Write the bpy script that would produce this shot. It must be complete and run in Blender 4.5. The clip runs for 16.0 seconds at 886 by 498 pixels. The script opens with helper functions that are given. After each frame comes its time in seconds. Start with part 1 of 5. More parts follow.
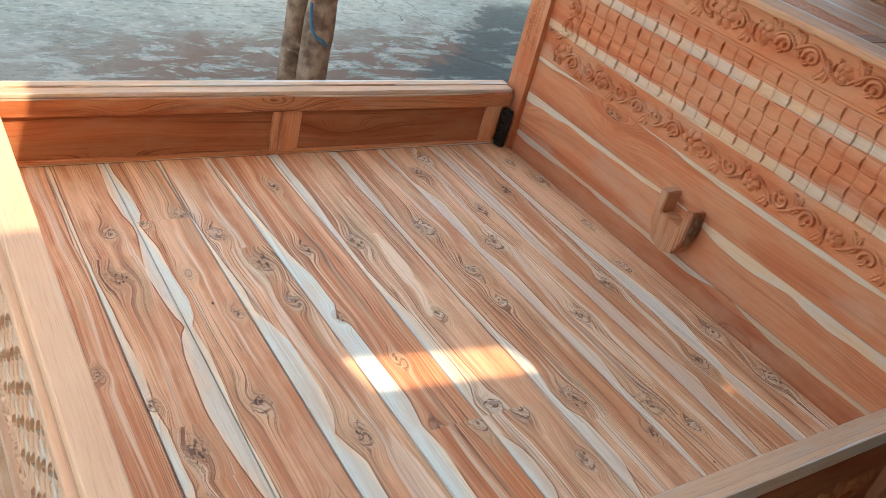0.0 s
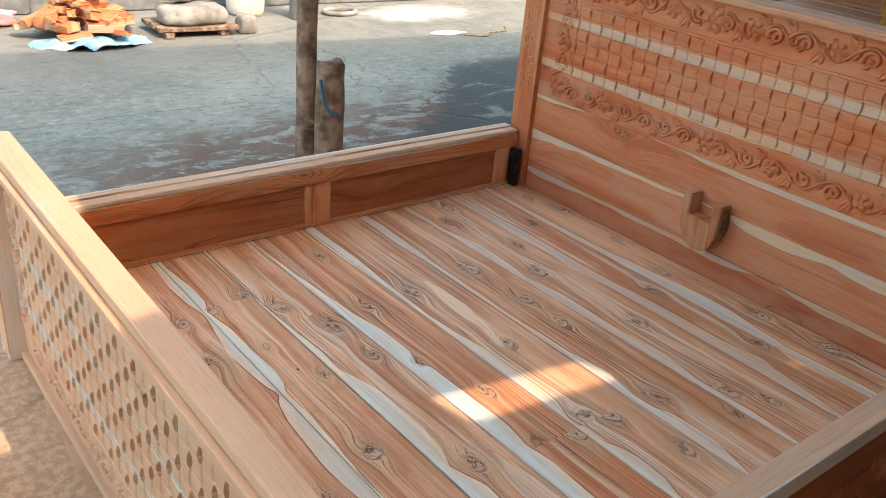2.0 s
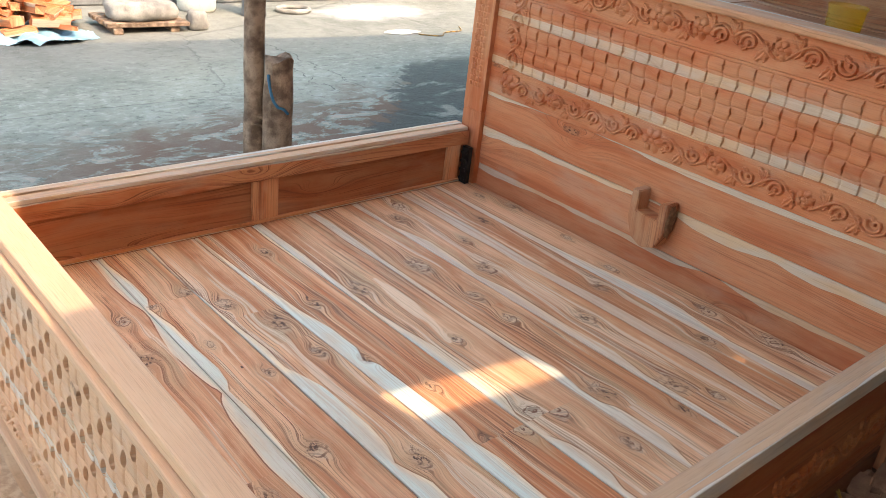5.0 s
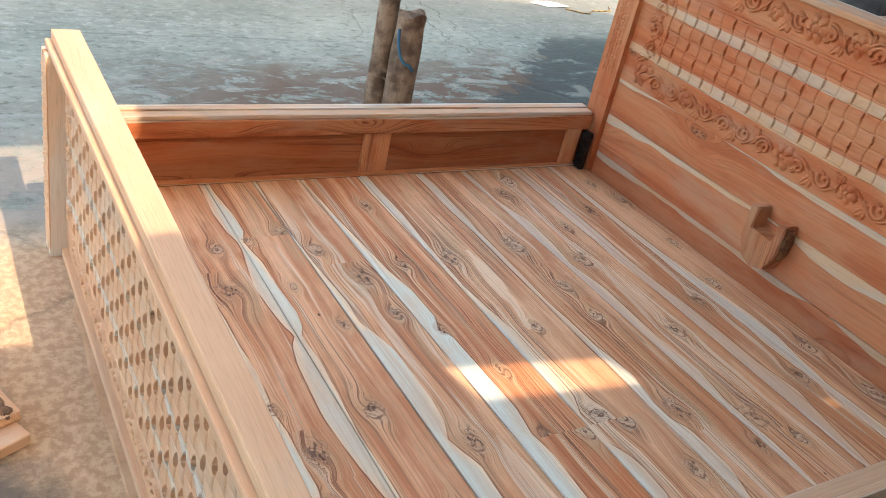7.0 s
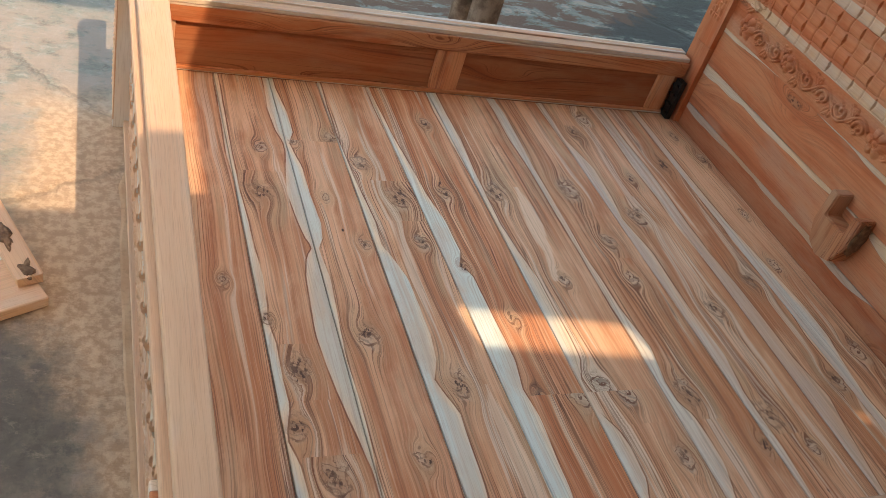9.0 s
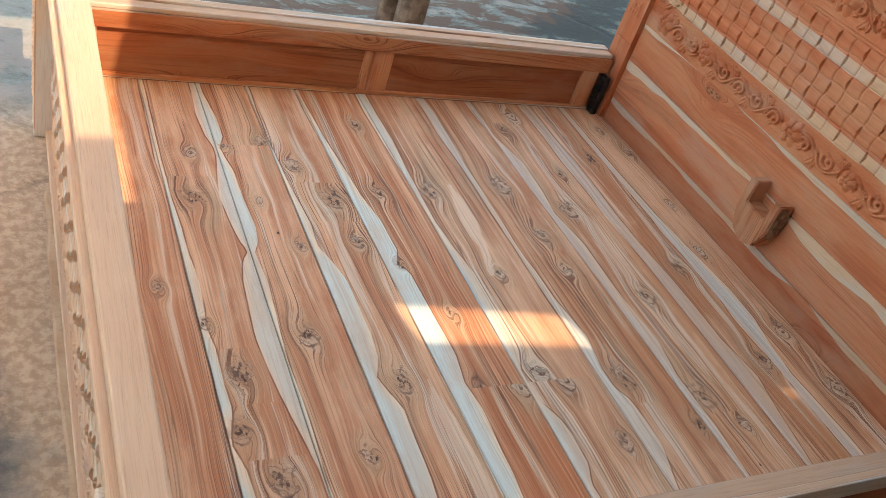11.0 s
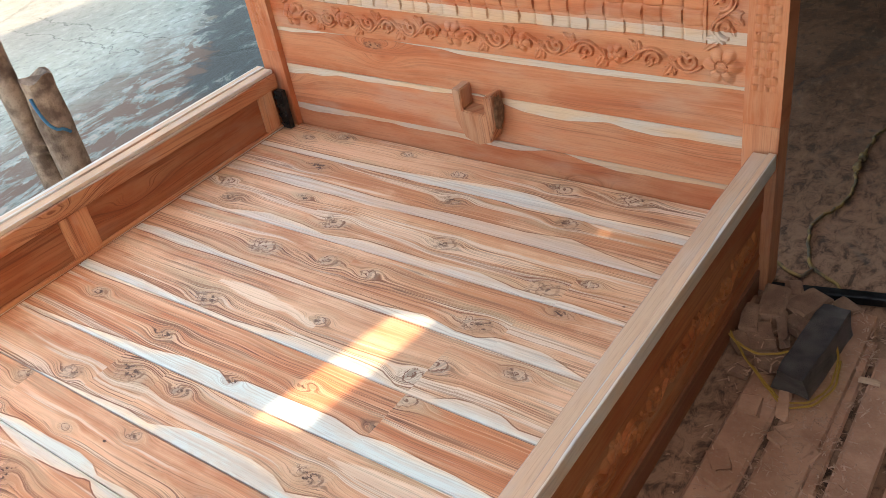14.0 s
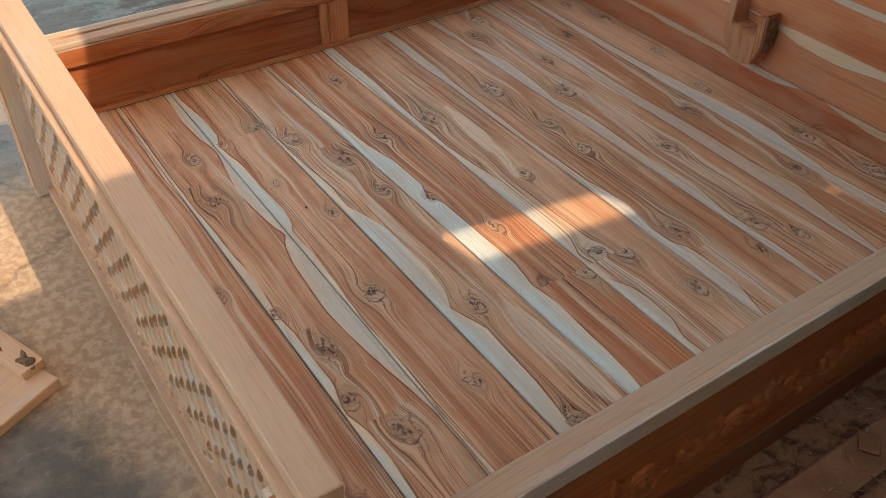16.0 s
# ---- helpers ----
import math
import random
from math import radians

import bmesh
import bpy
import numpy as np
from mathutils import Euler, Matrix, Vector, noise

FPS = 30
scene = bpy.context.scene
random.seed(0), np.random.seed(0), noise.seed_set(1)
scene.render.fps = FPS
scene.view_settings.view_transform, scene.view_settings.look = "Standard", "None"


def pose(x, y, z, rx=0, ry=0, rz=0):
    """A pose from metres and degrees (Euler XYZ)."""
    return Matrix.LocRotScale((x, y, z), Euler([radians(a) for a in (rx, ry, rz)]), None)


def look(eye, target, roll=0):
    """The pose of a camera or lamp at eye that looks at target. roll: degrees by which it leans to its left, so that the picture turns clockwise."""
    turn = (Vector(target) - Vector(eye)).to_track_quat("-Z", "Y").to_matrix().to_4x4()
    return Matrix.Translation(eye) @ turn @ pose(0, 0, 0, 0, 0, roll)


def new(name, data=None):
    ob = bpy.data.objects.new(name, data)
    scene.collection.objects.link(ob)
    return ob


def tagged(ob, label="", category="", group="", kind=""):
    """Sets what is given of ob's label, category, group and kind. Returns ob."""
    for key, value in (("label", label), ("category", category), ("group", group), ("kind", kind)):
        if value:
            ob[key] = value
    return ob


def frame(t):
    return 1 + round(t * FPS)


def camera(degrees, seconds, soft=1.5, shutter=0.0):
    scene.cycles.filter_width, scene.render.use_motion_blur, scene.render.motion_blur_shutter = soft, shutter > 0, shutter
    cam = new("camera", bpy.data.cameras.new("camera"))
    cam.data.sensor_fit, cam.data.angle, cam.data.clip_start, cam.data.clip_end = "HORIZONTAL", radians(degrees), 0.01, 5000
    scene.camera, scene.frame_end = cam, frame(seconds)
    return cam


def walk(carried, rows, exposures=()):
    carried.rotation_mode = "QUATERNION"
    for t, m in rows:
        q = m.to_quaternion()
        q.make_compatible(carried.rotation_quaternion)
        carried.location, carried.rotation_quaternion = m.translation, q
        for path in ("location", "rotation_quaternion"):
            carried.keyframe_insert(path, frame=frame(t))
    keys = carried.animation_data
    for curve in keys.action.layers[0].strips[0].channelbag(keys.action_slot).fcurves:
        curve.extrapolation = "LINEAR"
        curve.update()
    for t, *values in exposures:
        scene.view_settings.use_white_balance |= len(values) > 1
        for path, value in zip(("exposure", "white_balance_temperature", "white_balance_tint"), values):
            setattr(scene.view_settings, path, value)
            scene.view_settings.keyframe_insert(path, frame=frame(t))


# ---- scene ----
cam = camera(54.2, 16.0, soft=0.8)
PATH = [
    (0, (-0.182, -0.768, 1.691), (0.912, 0.556, 0.667), 15.5),
    (0.5, (-0.186, -0.738, 1.687), (0.914, 0.589, 0.674), 9.6),
    (1, (-0.281, -0.755, 1.637), (0.864, 0.622, 0.746), 5.4),
    (1.5, (-0.441, -0.755, 1.619), (0.7, 0.632, 0.739), 5.0),
    (2, (-0.45, -0.753, 1.627), (0.714, 0.616, 0.748), 5.5),
    (2.5, (-0.44, -0.756, 1.624), (0.76, 0.586, 0.754), 6.2),
    (3, (-0.439, -0.758, 1.627), (0.782, 0.565, 0.756), 6.6),
    (3.5, (-0.418, -0.774, 1.594), (0.807, 0.543, 0.72), 6.6),
    (4, (-0.41, -0.757, 1.597), (0.824, 0.556, 0.73), 6.7),
    (6.3, (-0.433, -0.78, 1.613), (0.811, 0.524, 0.745), 7.0),
    (6.5, (-0.43, -0.763, 1.608), (0.784, 0.563, 0.732), 8.8),
    (7, (-0.343, -0.756, 1.611), (0.676, 0.667, 0.643), 13.2),
    (7.5, (-0.14, -0.739, 1.642), (0.627, 0.7, 0.484), 17.6),
    (8, (-0.094, -0.746, 1.699), (0.64, 0.662, 0.483), 18.2),
    (10.5, (-0.112, -0.77, 1.685), (0.752, 0.601, 0.514), 21.1),
    (11, (-0.116, -0.777, 1.691), (0.797, 0.576, 0.535), 20.1),
    (11.5, (-0.101, -0.783, 1.69), (1.0, 0.493, 0.612), 15.9),
    (12, (-0.046, -0.786, 1.755), (1.287, 0.35, 0.789), 10.9),
    (12.5, (-0.053, -0.786, 1.756), (1.455, 0.251, 0.948), 6.8),
    (13, (-0.057, -0.787, 1.758), (1.448, 0.219, 0.908), 1.4),
    (13.5, (-0.043, -0.784, 1.753), (1.351, 0.234, 0.742), -5.1),
    (14, (-0.044, -0.767, 1.757), (1.192, 0.316, 0.617), -10.5),
    (14.5, (-0.109, -0.718, 1.732), (1.04, 0.409, 0.545), -12.0),
    (15, (-0.139, -0.727, 1.735), (0.858, 0.488, 0.497), -11.6),
    (15.5, (-0.195, -0.74, 1.712), (0.719, 0.52, 0.456), -6.5),
    (16, (-0.209, -0.751, 1.699), (0.666, 0.496, 0.404), 1.5),
]
walk(cam, [(t, look(eye, target, roll)) for t, eye, target, roll in PATH], [(0.0, 3.05, 8500, 10), (1.0, 2.92, 8500, 10), (1.5, 2.65, 8500, 10), (2.0, 2.72, 8500, 10), (2.5, 2.87, 8500, 10), (3.5, 2.82, 8500, 10), (4.0, 3.02, 8500, 10), (6.5, 2.82, 8500, 10), (7.0, 2.92, 8500, 10), (7.5, 2.36, 9000, 10), (8.0, 2.34, 9000, 10), (10.5, 2.72, 8500, 10), (11.5, 2.87, 8500, 10), (12.0, 2.91, 8700, 10), (12.5, 3.42, 8500, 10), (13.2, 3.69, 8500, 10), (13.5, 3.71, 8500, 10), (14.0, 3.44, 8500, 10), (14.5, 3.37, 8500, 10), (15.0, 3.05, 8500, 10), (15.5, 2.68, 8700, 10), (16.0, 2.20, 9000, 10)])

# ---- light ----
SUN = Vector((0.17, -0.90, 1.0)).normalized()
world = bpy.data.worlds.new("world")
scene.world = world
world.use_nodes = True
wn = world.node_tree.nodes
wn.clear()
sky = wn.new("ShaderNodeTexSky")
sky.sky_type = "NISHITA"
sky.sun_disc = False
sky.sun_elevation = math.asin(SUN.z)
sky.sun_rotation = math.atan2(SUN.x, SUN.y)
sky.air_density, sky.dust_density, sky.ozone_density = 1.0, 2.5, 1.0
wbg = wn.new("ShaderNodeBackground")
wbg.inputs["Strength"].default_value = 0.15
wout = wn.new("ShaderNodeOutputWorld")
world.node_tree.links.new(sky.outputs[0], wbg.inputs[0])
world.node_tree.links.new(wbg.outputs[0], wout.inputs[0])
sun_data = bpy.data.lights.new("sun", "SUN")
sun_data.energy = 0.80
sun_data.angle = radians(0.35)
sun_data.color = (1.0, 0.86, 0.75)
sun_ob = new("sun", sun_data)
sun_ob.matrix_world = look(SUN * 20, (0, 0, 0))


# ---- material tools ----
class Nodes:
    """A short way to write node materials."""

    def __init__(self, name):
        self.mat = bpy.data.materials.new(name)
        self.mat.use_nodes = True
        self.t = self.mat.node_tree
        self.bsdf = self.t.nodes["Principled BSDF"]

    def put(self, sock, value):
        if hasattr(value, "is_output"):
            self.t.links.new(value, sock)
        elif value is not None:
            if sock.type == "RGBA" and len(value) == 3:
                value = (*value, 1)
            sock.default_value = value

    def math(self, op, a, b=None, c=None, clamp=False):
        n = self.t.nodes.new("ShaderNodeMath")
        n.operation, n.use_clamp = op, clamp
        for s, v in zip(n.inputs, (a, b, c)):
            self.put(s, v)
        return n.outputs[0]

    def vec(self, op, a, b=None, c=None):
        n = self.t.nodes.new("ShaderNodeVectorMath")
        n.operation = op
        for s, v in zip(n.inputs, (a, b, c)):
            self.put(s, v)
        return n.outputs["Value"] if op in ("DISTANCE", "LENGTH", "DOT_PRODUCT") else n.outputs[0]

    def coord(self, which="Object"):
        return self.t.nodes.new("ShaderNodeTexCoord").outputs[which]

    def uv(self, name):
        n = self.t.nodes.new("ShaderNodeUVMap")
        n.uv_map = name
        return n.outputs[0]

    def sep(self, v):
        n = self.t.nodes.new("ShaderNodeSeparateXYZ")
        self.put(n.inputs[0], v)
        return n.outputs

    def com(self, x, y, z=0.0):
        n = self.t.nodes.new("ShaderNodeCombineXYZ")
        for s, v in zip(n.inputs, (x, y, z)):
            self.put(s, v)
        return n.outputs[0]

    def noise(self, v, scale, detail=3.0, rough=0.55, distort=0.0):
        n = self.t.nodes.new("ShaderNodeTexNoise")
        self.put(n.inputs["Vector"], v)
        for k, x in (("Scale", scale), ("Detail", detail), ("Roughness", rough), ("Distortion", distort)):
            self.put(n.inputs[k], x)
        return n.outputs[0]

    def voronoi(self, v, scale, feature="F1", out="Distance"):
        n = self.t.nodes.new("ShaderNodeTexVoronoi")
        n.feature = feature
        self.put(n.inputs["Vector"], v)
        self.put(n.inputs["Scale"], scale)
        return n.outputs[out]

    def step(self, v, lo, hi):
        n = self.t.nodes.new("ShaderNodeMapRange")
        n.interpolation_type = "SMOOTHSTEP"
        for s, x in zip(n.inputs, (v, lo, hi, 0.0, 1.0)):
            self.put(s, x)
        return n.outputs[0]

    def mix(self, f, a, b, blend="MIX"):
        n = self.t.nodes.new("ShaderNodeMix")
        n.data_type, n.blend_type = "RGBA", blend
        self.put(n.inputs[0], f)
        self.put(n.inputs[6], a)
        self.put(n.inputs[7], b)
        return n.outputs[2]

    def info(self, which):
        return self.t.nodes.new("ShaderNodeObjectInfo").outputs[which]

    def bump(self, height, strength=0.4, distance=0.002):
        n = self.t.nodes.new("ShaderNodeBump")
        self.put(n.inputs["Height"], height)
        n.inputs["Strength"].default_value = strength
        n.inputs["Distance"].default_value = distance
        self.t.links.new(n.outputs[0], self.bsdf.inputs["Normal"])

    def end(self, color, rough=0.6, metal=0.0, spec=None):
        self.put(self.bsdf.inputs["Base Color"], color)
        self.put(self.bsdf.inputs["Roughness"], rough)
        self.put(self.bsdf.inputs["Metallic"], metal)
        if spec is not None:
            self.put(self.bsdf.inputs["Specular IOR Level"], spec)
        return self.mat


def teak(name, dark=0.0, grain=1.0, smooth=0.5, pale=0.0, figure=1.0, gain=1.0, steady=False, tint=(1.0, 0.80, 0.64), streak=0.0, sap_cast=(1.0, 0.93, 0.86)):
    """Fresh-planed teak: orange-brown heart, pale sap along the edges, wavy grain and knots.
    UV 'grain' runs along and across the board in metres, UV 'edge' gives the distance from its two edges."""
    n = Nodes(name)
    g = n.uv("grain")
    u, v, _ = n.sep(g)
    el, er, _ = n.sep(n.uv("edge"))
    rnd = n.info("Random")
    pr, pg, pb = n.sep(n.info("Color"))
    seed = n.math("MULTIPLY", rnd, 37.0)
    slow = n.com(n.math("MULTIPLY", u, 1.1), n.math("MULTIPLY", v, 4.0), seed)
    wob = n.math("SUBTRACT", n.noise(slow, 1.0, 2.0), 0.5)
    cell = n.com(n.math("MULTIPLY", u, 1.5), n.math("MULTIPLY", v, 5.0), seed)
    d = n.voronoi(cell, 1.0)
    e = n.math("DIVIDE", d, 0.20)
    bend = n.math("POWER", 2.718, n.math("MULTIPLY", n.math("MULTIPLY", e, e), -1.0))
    core = n.step(d, 0.085, 0.025)
    fine = n.noise(n.com(n.math("MULTIPLY", u, 5.0), n.math("MULTIPLY", v, 40.0), seed), 1.0, 3.0)
    phase = n.math("ADD", n.math("ADD", n.math("MULTIPLY", v, 1.0), n.math("MULTIPLY", wob, 0.10)),
                   n.math("ADD", n.math("MULTIPLY", bend, 0.078), n.math("MULTIPLY", fine, 0.004)))
    lines = n.noise(n.com(n.math("MULTIPLY", phase, 120.0 * grain), n.math("MULTIPLY", u, 0.9), seed), 1.0, 4.0, 0.7)
    bands = n.noise(n.com(n.math("MULTIPLY", phase, 20.0 * grain), n.math("MULTIPLY", u, 0.45), seed), 1.0, 3.0, 0.62)
    fibre = n.noise(n.com(n.math("MULTIPLY", u, 14.0), n.math("MULTIPLY", v, 420.0), seed), 1.0, 2.0)
    blotch = n.noise(n.com(n.math("MULTIPLY", u, 2.6), n.math("MULTIPLY", v, 9.0), seed), 1.0, 5.0, 0.65)
    where = n.math("ADD", n.math("MULTIPLY", n.step(n.noise(n.com(n.math("MULTIPLY", u, 1.9), n.math("MULTIPLY", v, 13.0), n.math("ADD", seed, 8.0)), 1.0, 3.0), 0.40, 0.66), 0.8),
                   n.math("MULTIPLY", bend, 0.6))
    heart = n.mix(n.step(bands, 0.34, 0.66), (0.50, 0.195, 0.092), (0.66, 0.355, 0.210))
    heart = n.mix(n.step(blotch, 0.40, 0.66), heart, (0.62, 0.40, 0.265))
    heart = n.mix(n.math("MULTIPLY", n.step(blotch, 0.46, 0.30), 0.55), heart, (0.56, 0.215, 0.095))
    heart = n.mix(n.math("MULTIPLY", n.math("MULTIPLY", n.step(lines, 0.52, 0.62), 0.66 * figure), n.math("ADD", where, 0.30)), heart, (0.20, 0.080, 0.042))
    vein = n.noise(n.com(n.math("MULTIPLY", phase, 330.0 * grain), n.math("MULTIPLY", u, 1.6), n.math("ADD", seed, 3.0)), 1.0, 2.5, 0.6)
    heart = n.mix(n.math("MULTIPLY", n.math("MULTIPLY", n.step(vein, 0.55, 0.66), 0.75 * figure), n.math("ADD", where, 0.25)), heart, (0.15, 0.060, 0.032))
    heart = n.mix(n.math("MULTIPLY", n.step(lines, 0.42, 0.30), 0.35), heart, (0.70, 0.47, 0.32))
    if pale:
        heart = n.mix(pale, heart, (0.66, 0.49, 0.36))
    sap = n.mix(n.step(n.noise(slow, 2.6, 3.0), 0.38, 0.58), (0.76, 0.63, 0.48), (0.66, 0.69, 0.67))
    sap = n.mix(n.math("MULTIPLY", n.step(lines, 0.54, 0.70), 0.30), sap, (0.42, 0.33, 0.25))
    # sap boundary, a wavy line of its own along each edge
    w1 = n.noise(n.com(n.math("MULTIPLY", u, 1.7), 3.0, seed), 1.0, 2.5, 0.55)
    w2 = n.noise(n.com(n.math("MULTIPLY", u, 1.7), 9.0, seed), 1.0, 2.5, 0.55)
    swing, keep = (0.35, 0.85) if steady else (1.35, 0.20)
    lim1 = n.math("MULTIPLY", n.math("MULTIPLY", pr, 0.1), n.math("ADD", keep, n.math("MULTIPLY", n.step(w1, 0.30, 0.68), swing)))
    lim2 = n.math("MULTIPLY", n.math("MULTIPLY", pg, 0.1), n.math("ADD", keep, n.math("MULTIPLY", n.step(w2, 0.30, 0.68), swing)))
    wav = n.math("ADD", n.math("MULTIPLY", bend, 0.0 if steady else 0.012), n.math("MULTIPLY", fine, 0.004 if steady else 0.002))
    s1 = n.step(n.math("SUBTRACT", n.math("SUBTRACT", lim1, el), wav), -0.0008, 0.0016)
    s2 = n.step(n.math("SUBTRACT", n.math("SUBTRACT", lim2, er), wav), -0.0008, 0.0016)
    m = n.math("MAXIMUM", s1, s2)
    rim = n.math("MULTIPLY", n.math("MULTIPLY", m, n.math("SUBTRACT", 1.0, m)), 3.0)
    col = n.mix(n.math("MULTIPLY", m, 0.64), heart, sap) if steady else n.mix(n.math("MULTIPLY", m, 0.80), heart, sap)
    col = n.mix(n.math("MULTIPLY", rim, 0.6), col, (0.20, 0.08, 0.04))
    if streak:
        vein2 = n.noise(n.com(n.math("MULTIPLY", phase, 9.0), n.math("MULTIPLY", u, 1.15), n.math("ADD", seed, 21.0)), 1.0, 2.5, 0.55)
        col = n.mix(n.math("MULTIPLY", n.step(vein2, 0.60, 0.635), n.math("MULTIPLY", n.step(fine, 0.2, 0.5), streak)), col, sap)
    grey = n.noise(n.com(n.math("MULTIPLY", u, 3.0), n.math("MULTIPLY", v, 9.0), n.math("ADD", seed, 5.0)), 1.0, 3.0)
    col = n.mix(n.math("MULTIPLY", n.step(grey, 0.52, 0.70), 0.5), col, (0.56, 0.50, 0.45))
    kn = n.noise(n.com(n.math("MULTIPLY", u, 60.0), n.math("MULTIPLY", v, 90.0), seed), 1.0, 3.0)
    eye = n.math("MULTIPLY", n.math("MULTIPLY", core, n.math("SUBTRACT", 1.0, core)), 2.6)
    col = n.mix(n.math("MULTIPLY", core, 0.7), col, (0.44, 0.31, 0.22))
    col = n.mix(n.math("MULTIPLY", eye, n.step(kn, 0.40, 0.55)), col, (0.13, 0.065, 0.04))
    col = n.mix(n.math("MULTIPLY", n.step(core, 0.5, 0.9), n.step(kn, 0.54, 0.60)), col, (0.12, 0.055, 0.035))
    col = n.mix(n.math("MULTIPLY", n.step(fibre, 0.5, 0.75), 0.22), col, (0.22, 0.10, 0.055))
    tone = n.math("ADD", n.math("MULTIPLY", pb, 1.0), dark)
    col = n.mix(n.math("MULTIPLY", tone, 0.8), col, n.mix(n.step(bands, 0.35, 0.65), (0.15, 0.048, 0.022), (0.25, 0.085, 0.038)))
    cast = n.mix(m, tuple(c * gain for c in tint), tuple(c * min(gain, 1.0) for c in sap_cast))
    col = n.mix(1.0, col, cast, "MULTIPLY")
    hgt = n.math("ADD", n.math("MULTIPLY", lines, -0.5), n.math("MULTIPLY", fibre, 0.6))
    n.bump(hgt, 0.35, 0.0012)
    return n.end(col, n.math("ADD", 0.42 + 0.2 * (1 - smooth), n.math("MULTIPLY", fibre, 0.2)), spec=0.35)


def deck_teak(name):
    """Planed teak planks: straight fine growth lines that part round knots, and blue-white sapwood with a dark rim.
    UV 'grain': metres along and across; 'edge': signed distance from the two sap limits; 'vein': distance from a
    streak of sap and its half width; 'knot': the way from the nearest knot, in knot radii."""
    n = Nodes(name)
    u, v, _ = n.sep(n.uv("grain"))
    el, er, _ = n.sep(n.uv("edge"))
    vx, vh, _ = n.sep(n.uv("vein"))
    kx, ky, _ = n.sep(n.uv("knot"))
    pr, pg, pb = n.sep(n.info("Color"))
    seed = n.math("MULTIPLY", n.info("Random"), 37.0)
    bright = n.info("Alpha")
    at = n.com(u, v, seed)
    j1 = n.math("SUBTRACT", n.noise(at, 38.0, 4.0, 0.65), 0.5)
    j2 = n.math("SUBTRACT", n.noise(n.vec("ADD", at, (4.0, 7.0, 2.0)), 26.0, 3.0, 0.6), 0.5)
    soft_x = n.math("ADD", kx, n.math("MULTIPLY", j1, 0.7))
    soft_y = n.math("ADD", ky, n.math("MULTIPLY", j2, 0.9))
    soft2 = n.math("ADD", n.math("MULTIPLY", soft_x, soft_x), n.math("MULTIPLY", n.math("MULTIPLY", soft_y, soft_y), 0.30))
    kx = n.math("ADD", kx, n.math("MULTIPLY", j1, 2.6))
    ky = n.math("ADD", ky, n.math("MULTIPLY", j2, 4.2))
    kr2 = n.math("ADD", n.math("MULTIPLY", kx, kx), n.math("MULTIPLY", n.math("MULTIPLY", ky, ky), 0.42))
    kr = n.math("SQRT", kr2)
    near = n.math("DIVIDE", 1.0, n.math("ADD", 1.0, n.math("MULTIPLY", n.math("MULTIPLY", soft2, soft2), 0.055)))
    part_x = n.math("MULTIPLY", n.math("MULTIPLY", soft_x, -0.016), near)
    lean = n.math("MULTIPLY", n.math("MULTIPLY", n.math("SINE", n.math("MULTIPLY", soft_y, 0.5)), 0.012), near)
    wob = n.math("SUBTRACT", n.noise(n.com(n.math("MULTIPLY", u, 1.3), n.math("MULTIPLY", v, 4.5), seed), 1.0, 2.0), 0.5)
    fine = n.noise(n.com(n.math("MULTIPLY", u, 7.0), n.math("MULTIPLY", v, 50.0), seed), 1.0, 3.0)
    phase = n.math("ADD", n.math("ADD", v, n.math("MULTIPLY", wob, 0.055)), n.math("ADD", n.math("ADD", part_x, lean), n.math("MULTIPLY", fine, 0.003)))
    bands = n.noise(n.com(n.math("MULTIPLY", phase, 26.0), n.math("MULTIPLY", u, 0.45), seed), 1.0, 3.0, 0.6)
    lines = n.noise(n.com(n.math("MULTIPLY", phase, 240.0), n.math("MULTIPLY", u, 0.8), seed), 1.0, 3.0, 0.65)
    veins = n.noise(n.com(n.math("MULTIPLY", phase, 75.0), n.math("MULTIPLY", u, 0.7), n.math("ADD", seed, 3.0)), 1.0, 2.0, 0.5)
    fibre = n.noise(n.com(n.math("MULTIPLY", u, 16.0), n.math("MULTIPLY", v, 460.0), seed), 1.0, 2.0)
    blotch = n.noise(n.com(n.math("MULTIPLY", u, 2.4), n.math("MULTIPLY", v, 8.0), n.math("ADD", seed, 9.0)), 1.0, 5.0, 0.65)
    grey = n.noise(n.com(n.math("MULTIPLY", u, 2.0), n.math("MULTIPLY", phase, 16.0), n.math("ADD", seed, 5.0)), 1.0, 4.0, 0.6)
    where = n.math("ADD", n.math("MULTIPLY", n.step(n.noise(n.com(n.math("MULTIPLY", u, 1.6), n.math("MULTIPLY", v, 15.0), n.math("ADD", seed, 8.0)), 1.0, 3.0), 0.38, 0.66), 0.75), n.math("MULTIPLY", near, 0.7))
    col = n.mix(n.step(bands, 0.36, 0.64), (0.47, 0.195, 0.100), (0.66, 0.40, 0.260))
    col = n.mix(n.math("MULTIPLY", n.step(blotch, 0.47, 0.66), 0.75), col, (0.68, 0.44, 0.30))
    col = n.mix(n.math("MULTIPLY", n.step(blotch, 0.47, 0.32), 0.65), col, (0.53, 0.235, 0.120))
    col = n.mix(n.math("MULTIPLY", pg, n.step(bands, 0.70, 0.35)), col, (0.48, 0.150, 0.055))
    col = n.mix(n.math("MULTIPLY", n.math("ADD", n.step(grey, 0.52, 0.68), n.math("MULTIPLY", n.step(kr, 5.0, 1.5), 0.5)), 0.55), col, (0.43, 0.315, 0.205))
